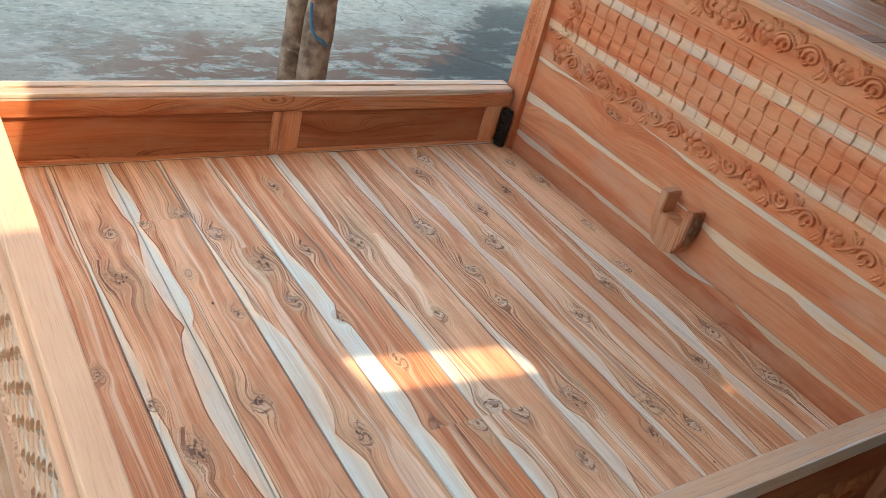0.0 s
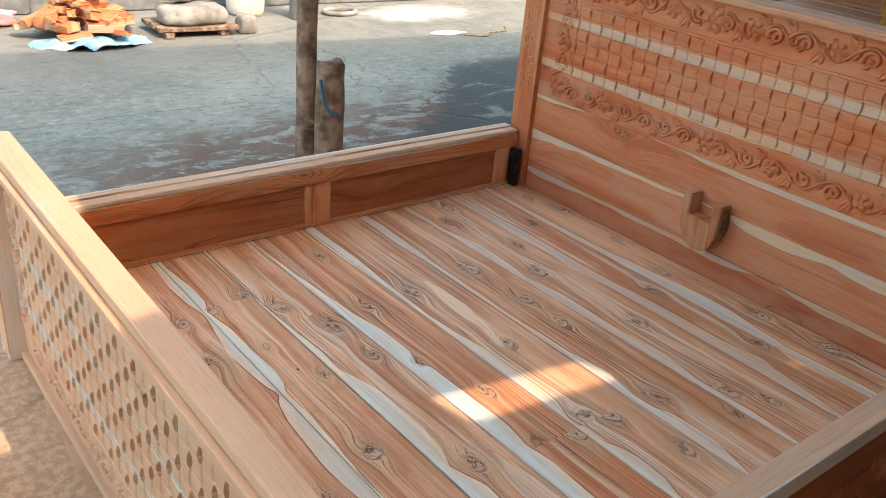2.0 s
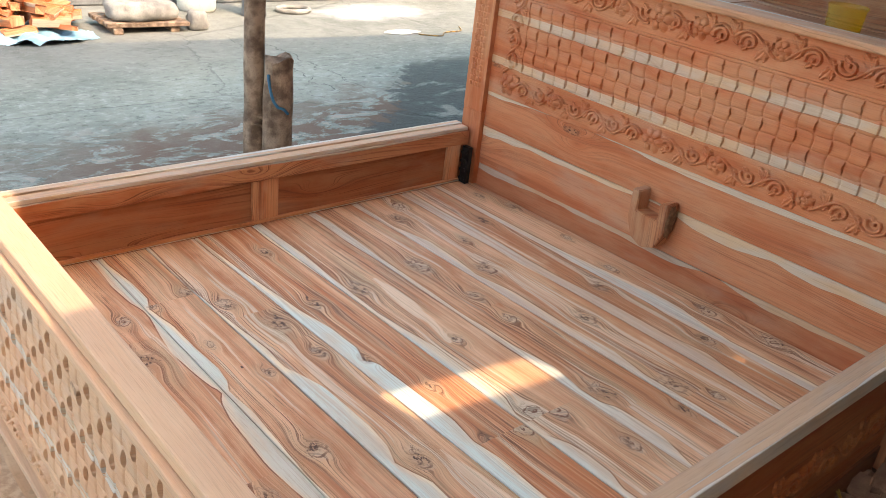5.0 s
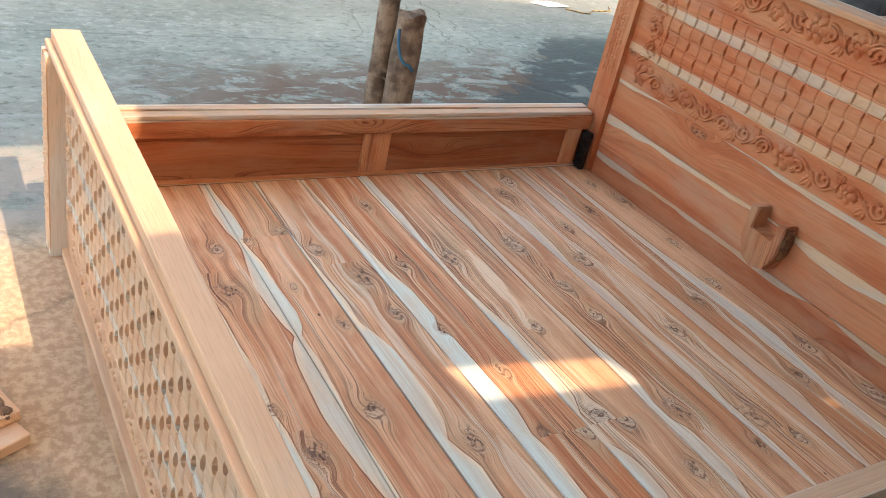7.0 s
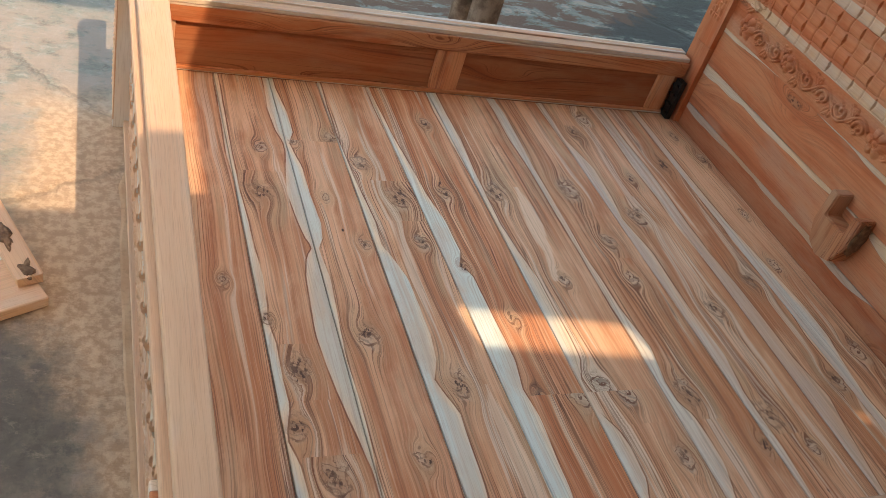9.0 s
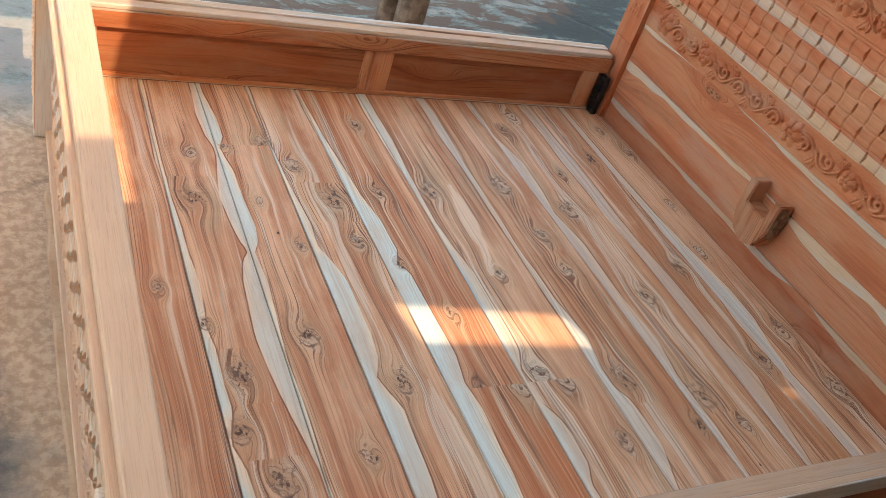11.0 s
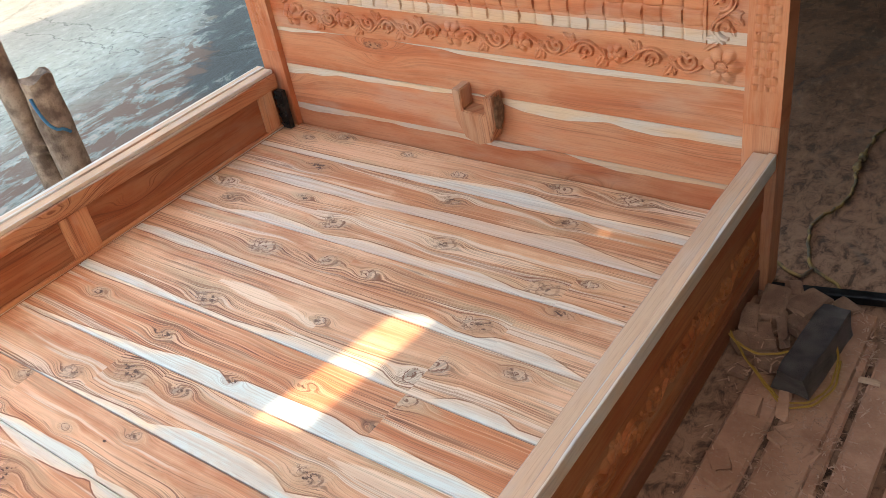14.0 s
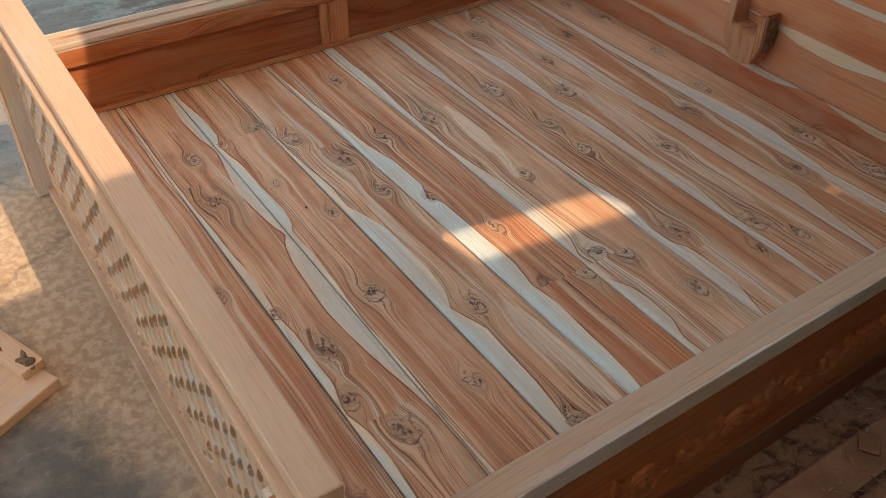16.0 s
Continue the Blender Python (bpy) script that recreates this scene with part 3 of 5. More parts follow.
def weave(U, V, cw, ch, depth):
    """Basket weave cut in wood: staggered square cells; every second one swells and drops off sharply at its end."""
    Vw = V / ch + 0.055 * np.sin(math.pi * U / cw)
    j = np.floor(Vw)
    t = Vw - j
    Uw = U / cw + 0.06 * np.sin(t * math.pi) * (1 - 2 * (j % 2))
    i = np.floor(Uw)
    s = Uw - i
    even = (i + j) % 2 == 0
    belly = np.sin(np.clip(t, 0, 1) * math.pi) ** 0.6
    rise = 0.50 + 0.36 * smooth01((s - 0.25) / 0.75) * belly + 0.16 * belly
    dive = 0.50 + 0.16 * belly - 0.46 * belly ** 2 * np.exp(-(s / (0.04 + 0.12 * belly)) ** 2)
    h = np.where(even, rise, dive)
    rim = np.minimum(t, 1 - t) * ch
    h = h - 0.14 * np.exp(-(rim / 0.0024) ** 2)
    start = np.where(even, s, 1 - s) * cw
    return depth * (h - 0.30 * np.exp(-(start / 0.0032) ** 2))


def vine(H, U, V, pts, r, depth):
    """Lay a rounded stem along the points."""
    for (x0, y0), (x1, y1), t in pts:
        lo_x, hi_x, lo_y, hi_y = min(x0, x1) - r, max(x0, x1) + r, min(y0, y1) - r, max(y0, y1) + r
        c0, c1 = np.searchsorted(U[0], (lo_x, hi_x))
        r0, r1 = np.searchsorted(V[:, 0], (lo_y, hi_y))
        if c1 <= c0 or r1 <= r0:
            continue
        u, v = U[r0:r1, c0:c1], V[r0:r1, c0:c1]
        dx, dy = x1 - x0, y1 - y0
        k = np.clip(((u - x0) * dx + (v - y0) * dy) / (dx * dx + dy * dy + 1e-12), 0, 1)
        d = np.hypot(u - x0 - k * dx, v - y0 - k * dy) / (r * t)
        h = depth * np.clip(1 - d ** 4, 0, 1) ** 0.6 * (0.7 + 0.3 * t)
        H[r0:r1, c0:c1] = np.maximum(H[r0:r1, c0:c1], h)


def curl(cx, cy, size, turn, start, hand):
    """A scroll: a spiral that winds in to a knob."""
    out, last = [], None
    for i in range(27):
        s = i / 26
        a = start + hand * turn * s * 2 * math.pi
        rr = size * (1 - 0.86 * s)
        p = (cx + rr * math.cos(a), cy + rr * math.sin(a))
        if last:
            out.append((last, p, 1.25 - 0.65 * s + 0.75 * (s > 0.94)))
        last = p
    return out


def flower(H, U, V, cx, cy, size, depth, petals=6):
    d = np.hypot(U - cx, V - cy) / size
    a = np.arctan2(V - cy, U - cx)
    lobe = np.abs(np.cos(a * petals / 2))
    edge = 0.70 + 0.30 * lobe
    body = np.clip(1 - (d / edge) ** 4, 0, 1)
    dish = 0.45 + 0.55 * np.clip(np.sin(np.clip(d / edge, 0, 1) * math.pi * 0.85), 0, 1)
    groove = 0.55 + 0.45 * smooth01(lobe * 2.2)
    h = depth * body * dish * groove
    h = np.maximum(h, depth * 1.05 * np.sqrt(np.clip(1 - (d / 0.26) ** 2, 0, 1)))
    ringed = depth * 0.25 * (np.abs(d - 0.30) < 0.03)
    np.maximum(H, h - ringed, out=H)


def leaf(H, U, V, cx, cy, size, ang, depth):
    x = (U - cx) * math.cos(ang) + (V - cy) * math.sin(ang)
    y = -(U - cx) * math.sin(ang) + (V - cy) * math.cos(ang)
    s = x / size
    half = 0.30 * size * np.sin(np.clip(s, 0, 1) * math.pi) ** 0.7 * (0.85 + 0.15 * np.cos(s * 22))
    inside = (s > 0) & (s < 1)
    q = np.where(inside, np.abs(y) / (half + 1e-6), 2)
    h = depth * np.clip(1 - q ** 4, 0, 1) ** 0.6 * (0.55 + 0.45 * smooth01(q * 2.2))
    np.maximum(H, np.where(inside, h, 0), out=H)


def border(H, U, V, p0, p1, amp, depth, units, r=0.0050):
    """A running vine from p0 to p1 with scrolls, leaves and buds to both sides."""
    L = math.hypot(p1[0] - p0[0], p1[1] - p0[1])
    a = math.atan2(p1[1] - p0[1], p1[0] - p0[0])

    def at(s, t):
        return (p0[0] + math.cos(a) * s - math.sin(a) * t, p0[1] + math.sin(a) * s + math.cos(a) * t)

    seg, last = [], None
    n = units * 16
    for i in range(n + 1):
        s = L * i / n
        p = at(s, amp * 0.62 * math.sin(i / n * units * math.pi))
        if last:
            seg.append((last, p, 0.85))
        last = p
    vine(H, U, V, seg, r, depth)
    w = L / units
    for k in range(units):
        side = 1 if k % 2 == 0 else -1
        cx, cy = at((k + 0.56) * w, -0.10 * amp * side)
        hand = -side
        vine(H, U, V, curl(cx, cy, min(0.62 * amp, 0.42 * w), 1.0, a + (0.15 if side > 0 else -0.15) + math.pi, hand), r * 1.05, depth)
        x, y = at((k + 0.10) * w, 0.20 * amp * side)
        leaf(H, U, V, x, y, amp * 1.05, a + side * 2.2, depth * 0.8)
        leaf(H, U, V, x, y, amp * 0.8, a + side * 1.5, depth * 0.7)
        x, y = at((k + 0.98) * w, 0.30 * amp * side)
        leaf(H, U, V, x, y, amp * 0.85, a - side * 1.0, depth * 0.9)
        x, y = at((k + 0.30) * w, -0.62 * amp * side)
        leaf(H, U, V, x, y, amp * 0.7, a + side * 0.6, depth * 0.8)


# ---- ground, shed ----
def ground_sheet():
    bm = bmesh.new()
    bmesh.ops.create_grid(bm, x_segments=2, y_segments=2, size=150)
    ob = part("ground", bm, GROUND)
    tagged(ob, "grey trowelled concrete yard with cracks, earth flakes and damp stain", "ground", kind="structure")


def sheet_roof(name, hz, outer, holes, label, material):
    """A flat sheet roof with the gaps through which the sun falls."""
    bm = bmesh.new()
    for loop in (outer, *holes):
        vs = [bm.verts.new((x, y, hz)) for x, y in loop]
        for i, v in enumerate(vs):
            bm.edges.new((v, vs[(i + 1) % len(vs)]))
    bmesh.ops.triangle_fill(bm, use_beauty=True, use_dissolve=False, edges=list(bm.edges))
    top = bmesh.ops.extrude_face_region(bm, geom=list(bm.faces))
    for v in top["geom"]:
        if isinstance(v, bmesh.types.BMVert):
            v.co.z += 0.02
    bmesh.ops.recalc_face_normals(bm, faces=list(bm.faces))
    tagged(part(name, bm, material), label, "roof", kind="structure")


def up(x, y, z, hz):
    """Where the ray from a place to the sun meets the height hz."""
    return (x + (hz - z) * SUN.x / SUN.z, y + (hz - z) * SUN.y / SUN.z)


def roofs():
    hi, lo = 4.2, 2.3

    def eave(x, hz):
        return (x, up(0, 5.63 - 0.139 * (x - (hz * SUN.x / SUN.z)), 0, hz)[1])

    gap = [up(-1.7, 1.339, 0, hi), up(0.170, 1.339, 0, hi), up(0.170, 2.62, 0, hi), up(-1.7, 2.62, 0, hi)]
    slot = [up(0.795, 0.70, 0.24, hi), up(0.83, 0.547, 0.24, hi), up(1.325, 0.483, 0.24, hi), up(1.285, 0.62, 0.24, hi)]
    cx, cy = up(1.866, 0.254, 0.24, hi)
    pin = [(cx + 0.024 * math.cos(i * math.pi / 3), cy + 0.020 * math.sin(i * math.pi / 3)) for i in range(6)]
    sheet_roof("roof_high", hi, [(-3.0, -6.2), (3.6, -6.2), eave(3.6, hi), eave(-3.0, hi)], (gap, slot, pin), "high sheet roof with gaps that let sun in", ROOFING)
    # low roof is out of view, added to shade the back of the workshop
    sheet_roof("roof_low_shade", lo, [(3.1, -6.2), (8.5, -6.2), eave(8.5, lo), eave(3.1, lo)], (), "unseen lower roof added to darken the back of the workshop", DIM_ROOFING)


def closing_wall(name, lo, hi, material=None):
    bm = bmesh.new()
    bmesh.ops.create_cube(bm, size=1.0)
    for v in bm.verts:
        v.co = Vector([lo[i] + (v.co[i] + 0.5) * (hi[i] - lo[i]) for i in range(3)])
    tagged(part(name, bm, material or SHED_WALL), "plain wall added to close the shed and keep light out", "wall", kind="structure")


ground_sheet()
roofs()
# south, west and gable walls are unseen, added to hold back stray light
closing_wall("wall_south", (-3.0, -6.35, 0), (8.5, -6.2, 4.2))
closing_wall("wall_west", (-3.12, -6.2, 0), (-3.0, -1.3, 4.2))
# added backdrop, coloured as the shade at the back of the shed
closing_wall("gloom_wall_east", (6.75, -6.2, 0), (6.9, 2.3, 2.3), SHED_GLOOM)
closing_wall("wall_gable", (3.5, -6.2, 2.33), (3.58, 1.0, 4.19))

# ---- the bed ----
DECK = 0.24
bed = thing("bed", "new unpolished teak double bed with carved headboard and plank deck", "bed")
DECK_Y0, DECK_Y1 = -0.105, 1.785


def along(rows, y, k):
    """Read column k of rows (y, ...) at y; rows run from the far end to the near one."""
    return float(np.interp(y, [r[0] for r in rows][::-1], [r[k] for r in rows][::-1]))


class Seam:
    """A joint between two planks, from its far to its near end, with the sapwood to its two sides in centimetres."""

    def __init__(self, base, far, close, sap):
        self.base, self.far, self.close, self.sap = base, far, close, sap

    def x(self, y):
        return self.close + (self.far - self.close) * (y - DECK_Y0) / (DECK_Y1 - DECK_Y0)

    def low(self, y):
        return self.base + 0.01 * along(self.sap, y, 1)

    def high(self, y):
        return self.base + 0.01 * along(self.sap, y, 2)


def plank(left, right, knots=(), vein=None, dull=0.0, red=0.0, cool=1.0, bright=0.93):
    """A deck plank between two seams. knots: x, y, radius; vein: rows of y and the two sides of a sap streak in centimetres from the right seam's base."""
    bm = bmesh.new()
    top, n = DECK + random.uniform(-0.0012, 0.0012), 90
    rows = []
    for i in range(n + 1):
        y = DECK_Y0 + (DECK_Y1 - DECK_Y0) * i / n
        w = 0.0005 * noise.noise(Vector((y * 2.0, left.base * 9, 0.7)))
        a, b = left.x(y) + 0.0012 + w, right.x(y) - 0.0012 + w
        prof = ((a, DECK - 0.022), (a, top - 0.0014), (a + 0.0016, top), (b - 0.0016, top), (b, top - 0.0014), (b, DECK - 0.022))
        rows.append([bm.verts.new((x, y, z)) for x, z in prof])
    for r, q in zip(rows, rows[1:]):
        for k in range(6):
            bm.faces.new((r[k], r[(k + 1) % 6], q[(k + 1) % 6], q[k]))
    bm.faces.new(rows[0][::-1])
    bm.faces.new(rows[-1])
    bmesh.ops.recalc_face_normals(bm, faces=list(bm.faces))
    g, e, s, k = (bm.loops.layers.uv.new(q) for q in ("grain", "edge", "vein", "knot"))
    shift = random.uniform(0, 20)
    for f in bm.faces:
        # one knot for each face, so that the way to it stays even across the face
        mid = sum(v.co.y for v in f.verts) / len(f.verts)
        near = min(knots, key=lambda q: abs(q[1] - mid)) if knots else None
        for l in f.loops:
            x, y, z = l.vert.co
            l[g].uv = (y + shift, x + (z - DECK) * 0.5)
            l[e].uv = (x - max(left.high(y), left.x(y)), min(right.low(y), right.x(y)) - x)
            if vein and vein[-1][0] - 0.01 < y < vein[0][0] + 0.03:
                a, b = (right.base + 0.01 * along(vein, y, c) for c in (1, 2))
                l[s].uv = (x - (a + b) / 2, (b - a) / 2)
            else:
                l[s].uv = (9.0, 0.0)
            l[k].uv = ((x - near[0]) / near[2], (y - near[1]) / near[2]) if near else (40.0, 40.0)
    ob = part("plank", bm, TEAK_DECK, bed)
    ob.color = (dull, red, cool, bright)


bare = ((1.78, 0, 0), (-0.1, 0, 0))
wall_seam = Seam(0.062, 0.062, 0.062, bare)
seam_a = Seam(0.298, 0.288, 0.298, (
    (1.67, -1.2, 0.3), (1.33, -1.5, 0.0), (1.15, -0.2, 0.4), (1.03, 0, 1.0), (0.92, 0, 1.1), (0.81, 0.5, 2.0), (0.71, 0.7, 1.5), (0.67, 0.6, 0.9),
    (0.59, 0.1, 1.9), (0.48, 0, 1.8), (0.41, 0, 2.1), (0.36, 0, 0.9), (0.32, 0, 0.2), (0.25, 0, 2.0), (0.18, 0, 2.4), (0.05, 0, 1.6), (-0.1, 0, 1.2)))
seam_b = Seam(0.466, 0.466, 0.469, (
    (1.73, -2.0, 1.4), (1.59, -2.9, 3.0), (1.47, -1.9, 3.1), (1.41, -0.6, 1.0), (1.36, -0.7, 1.7), (1.29, -1.8, 2.9), (1.16, -3.4, 3.0), (1.03, -2.4, 3.8),
    (0.96, -1.4, 2.9), (0.93, -0.3, 1.2), (0.89, -2.5, 1.4), (0.81, -4.0, 2.1), (0.69, -4.7, 1.4), (0.62, -5.1, 1.0), (0.53, -4.5, 0.6), (0.44, -3.5, 0.9),
    (0.36, -2.3, 1.0), (0.29, -1.2, 0.9), (0.22, -0.2, 0.5), (0.1, 0, 1.0), (-0.1, -0.8, 1.6)))
seam_c = Seam(0.632, 0.630, 0.648, (
    (1.74, 0, 0.9), (1.61, 0, 0.4), (1.49, 0, 0.2), (1.22, 0.9, 1.5), (1.17, 0.7, 1.9), (1.04, 1.4, 3.0), (0.94, 1.5, 2.4), (0.90, 1.6, 4.0),
    (0.81, 2.4, 6.4), (0.70, 2.6, 6.8), (0.61, 2.8, 6.9), (0.52, 3.0, 6.0), (0.46, 3.2, 3.6), (0.43, 3.0, 4.6), (0.36, 2.6, 6.9), (0.27, 1.6, 6.6),
    (0.16, 1.1, 6.4), (0.0, 1.4, 4.5), (-0.1, 1.6, 3.5)))
seam_d = Seam(0.835, 0.805, 0.850, (
    (1.74, -3.2, -2.0), (1.64, -3.2, -1.6), (1.47, -2.4, -0.6), (1.32, -1.6, 0.9), (1.18, -0.6, 2.2), (1.05, -0.1, 4.5), (0.92, -0.2, 4.9), (0.86, 0.3, 2.6),
    (0.83, 0.2, 5.3), (0.74, -0.1, 5.6), (0.66, 0.0, 5.9), (0.51, 0.2, 6.4), (0.42, 0.3, 5.0), (0.33, 0.3, 6.3), (0.25, 0.4, 5.9), (0.14, 0.4, 5.7),
    (0.0, 0.6, 4.4), (-0.1, 0.6, 3.6)))
seam_e = Seam(1.045, 1.034, 1.055, (
    (1.77, -1.8, 2.0), (1.66, -2.2, 1.9), (1.49, -1.6, 2.5), (1.33, -1.0, 1.4), (1.19, -0.2, 1.2), (1.05, 0, 1.0), (0.93, 0, 2.1), (0.81, 0.5, 4.0),
    (0.70, 0.5, 4.0), (0.59, 0.7, 4.3), (0.51, 1.0, 4.0), (0.44, 1.0, 1.2), (0.34, 1.0, 1.2), (0.28, 1.0, 4.3), (0.23, 1.0, 5.1), (0.14, 1.0, 4.8),
    (0.09, 1.0, 2.6), (0.0, 1.0, 3.2), (-0.1, 1.0, 2.5)))
seam_f = Seam(1.275, 1.270, 1.280, (
    (1.77, -1.3, 2.3), (1.70, -1.0, 3.0), (1.52, -1.4, 2.6), (1.35, -0.5, 1.6), (1.20, -0.5, 1.6), (1.06, -0.5, 1.5), (0.93, -0.3, 1.0), (0.81, -0.4, 1.8),
    (0.69, -0.3, 2.3), (0.62, 0.2, 3.2), (0.54, 0.3, 4.6), (0.42, 0.3, 2.4), (0.35, 0.3, 2.8), (0.31, 0.3, 5.0), (0.23, 0.3, 5.4), (0.16, 0.3, 5.4),
    (0.10, 0.3, 3.6), (0.03, 0.3, 1.6), (-0.1, 0.3, 0.8)))
seam_g = Seam(1.500, 1.478, 1.510, (
    (1.74, -3.0, -0.4), (1.54, -2.2, -0.6), (1.37, -1.6, 3.4), (1.21, -1.2, 2.6), (1.09, -0.2, 1.0), (0.93, 0.4, 3.9), (0.80, 0.4, 3.4), (0.69, 0.4, 3.4),
    (0.50, 0.3, 4.6), (0.37, 0.3, 2.4), (0.19, 0.6, 2.9), (0.02, 0.6, 2.0), (-0.1, 0.6, 1.4)))
seam_h = Seam(1.722, 1.722, 1.724, (
    (1.75, -1.2, 4.0), (1.56, -1.0, 3.6), (1.39, -1.6, 4.4), (1.22, -1.0, 4.2), (1.07, -1.6, 3.6), (0.93, -0.6, 3.8), (0.80, 0, 4.8), (0.66, 0, 5.4),
    (0.48, 0, 5.4), (0.34, 0, 7.6), (0.22, 0, 5.0), (0.04, 0, 2.0), (-0.1, 0, 1.2)))
seam_i = Seam(1.915, 1.900, 1.900, (
    (1.76, -1.8, 1.0), (1.40, -1.4, 1.0), (1.22, -1.8, 1.4), (1.08, -1.6, 1.8), (0.98, -2.4, 2.8), (0.80, -1.4, 4.6), (0.70, -0.8, 5.8), (0.56, -2.8, 5.6),
    (0.47, -2.6, 3.6), (0.33, -1.6, 1.4), (0.10, -2.0, 2.8), (-0.1, -1.6, 2.4)))
head_seam = Seam(2.098, 2.098, 2.098, ((1.78, 0, 0), (-0.1, 0, 0)))
plank(wall_seam, seam_a, ((0.22, 0.80, 0.009), (0.21, 0.10, 0.018)), dull=0.10, red=0.12)
plank(seam_a, seam_b, ((0.359, 1.158, 0.023), (0.385, 1.377, 0.012), (0.307, 0.670, 0.010), (0.355, 0.501, 0.020), (0.325, 0.346, 0.017), (0.385, 0.214, 0.021)))
plank(seam_b, seam_c, ((0.490, 1.420, 0.010), (0.606, 1.437, 0.016), (0.540, 1.149, 0.009), (0.610, 0.943, 0.011), (0.539, 0.612, 0.019), (0.585, 0.249, 0.013)), red=0.25)
plank(seam_c, seam_d, ((0.683, 1.323, 0.018), (0.765, 1.160, 0.025), (0.776, 0.958, 0.014), (0.727, 0.441, 0.020), (0.70, 0.02, 0.018)),
      ((0.43, -4.3, -3.9), (0.37, -6.0, -2.7), (0.31, -5.7, -1.5), (0.26, -5.8, -1.4), (0.19, -5.8, -0.7), (0.10, -5.6, -0.6), (0.02, -3.8, -0.9), (-0.02, -2.4, -1.8)), red=0.05)
plank(seam_d, seam_e, ((0.964, 1.580, 0.013), (0.917, 1.196, 0.016), (0.870, 0.858, 0.010), (1.005, 0.858, 0.010), (0.950, 0.656, 0.010), (0.920, 0.394, 0.011), (1.032, 0.387, 0.017)), red=0.75)
plank(seam_e, seam_f, ((1.095, 1.205, 0.022), (1.168, 0.806, 0.013), (1.105, 0.425, 0.019), (1.170, 0.392, 0.019), (1.228, 0.187, 0.017)),
      ((1.21, -10.3, -8.6), (1.14, -12.0, -7.2), (1.05, -13.2, -7.3), (0.98, -13.4, -8.9), (0.93, -12.2, -9.3), (0.81, -14.6, -12.4), (0.79, -14.0, -13.4)), dull=0.03, bright=0.84)
plank(seam_f, seam_g, ((1.373, 1.240, 0.024), (1.405, 0.978, 0.018), (1.403, 0.808, 0.014), (1.346, 0.383, 0.023), (1.485, 0.203, 0.013)), dull=0.06, cool=0.8, bright=0.72)
plank(seam_g, seam_h, ((1.637, 1.695, 0.016), (1.557, 1.581, 0.018), (1.664, 1.316, 0.014), (1.578, 1.112, 0.023), (1.625, 0.682, 0.019), (1.560, 0.293, 0.023), (1.625, 0.181, 0.011)),
      ((1.15, -12.8, -11.0), (1.07, -12.5, -8.2), (0.93, -12.6, -6.3), (0.80, -12.7, -7.5), (0.66, -13.2, -9.6), (0.52, -12.4, -8.0), (0.40, -10.4, -7.6), (0.34, -9.4, -8.8)), dull=0.06, cool=0.8, bright=0.62)
plank(seam_h, seam_i, ((1.849, 1.421, 0.021), (1.840, 0.806, 0.019), (1.870, 0.390, 0.019)), dull=0.08, cool=0.8, bright=0.58)
plank(seam_i, head_seam, ((2.010, 1.621, 0.015), (2.063, 1.475, 0.014), (2.040, 1.139, 0.010), (1.987, 0.880, 0.013), (2.036, 0.495, 0.018), (2.06, 0.252, 0.024)), dull=0.06, bright=0.70)


def rail(inner, outer, sign, name):
    """A side rail: framed panel, stiles, top board and two-step cap. sign: +1 where its outside looks to +y."""
    def yy(a, b):
        return (min(a, b), max(a, b))
    # thin panel between the frame members
    y0, y1 = yy(inner, inner + sign * 0.022)
    side = board("side_rail", (0.06, y0, 0.05), (2.065, y1, 0.42), 0, 2, bed, TEAK_RED, sap=(0.030, 0.0), tone=0.62, label="side rail with a reddish-brown panel")
    y0, y1 = yy(inner - sign * 0.014, inner)
    board("rail_bottom_strip", (0.06, y0, DECK + 0.0005), (2.06, y1, DECK + 0.016), 0, 2, side, tone=0.02, sap=(0.006, 0.0))
    for a, b in ((1.03, 1.138), (1.955, 2.03), (0.08, 0.16)):
        board("rail_stile", (a, y0, DECK + 0.0165), (b, y1, 0.412), 2, 0, side, TEAK, tone=0.0)
    y0, y1 = yy(inner - sign * 0.022, inner + sign * 0.03)
    board("rail_top_board", (0.065, y0, 0.4125), (2.062, y1, 0.470), 0, 2, side, TEAK_RED, tone=0.15, sap=(0.0, 0.006))
    y0, y1 = yy(inner - sign * 0.012, inner + sign * 0.030)
    board("rail_cap_inner", (0.065, y0, 0.4705), (2.062, y1, 0.486), 0, 1, side, TEAK_PALE, sap=(0.004, 0.0), tone=0.12)
    y0, y1 = yy(inner + sign * 0.0305, outer)
    board("rail_cap_outer", (0.065, y0, 0.440), (2.062, y1, 0.492), 0, 1, side, TEAK_PALE, sap=(0.008, 0.014) if sign > 0 else (0.010, 0.0), tone=0.0)
    return side


FAR_IN, NEAR_IN = 1.80, -0.115
far_rail = rail(FAR_IN, 1.868, 1, "far")
near_rail = rail(NEAR_IN, -0.168, -1, "near")


def rail_face(U, V):
    H = np.zeros_like(U)
    for k in range(4):
        a = 0.12 + k * 0.46
        border(H, U, V, (a, 0.12), (a + 0.40, 0.12), 0.060, 0.009, 3, 0.007)
    for x in (0.08, 0.55, 1.0, 1.45, 1.9):
        flower(H, U, V, x, 0.12, 0.055, 0.011)
    H -= 0.003 * ((V > 0.045) & (V < 0.195))
    H += 0.003 * np.exp(-((V - 0.30) / 0.004) ** 2)
    return H


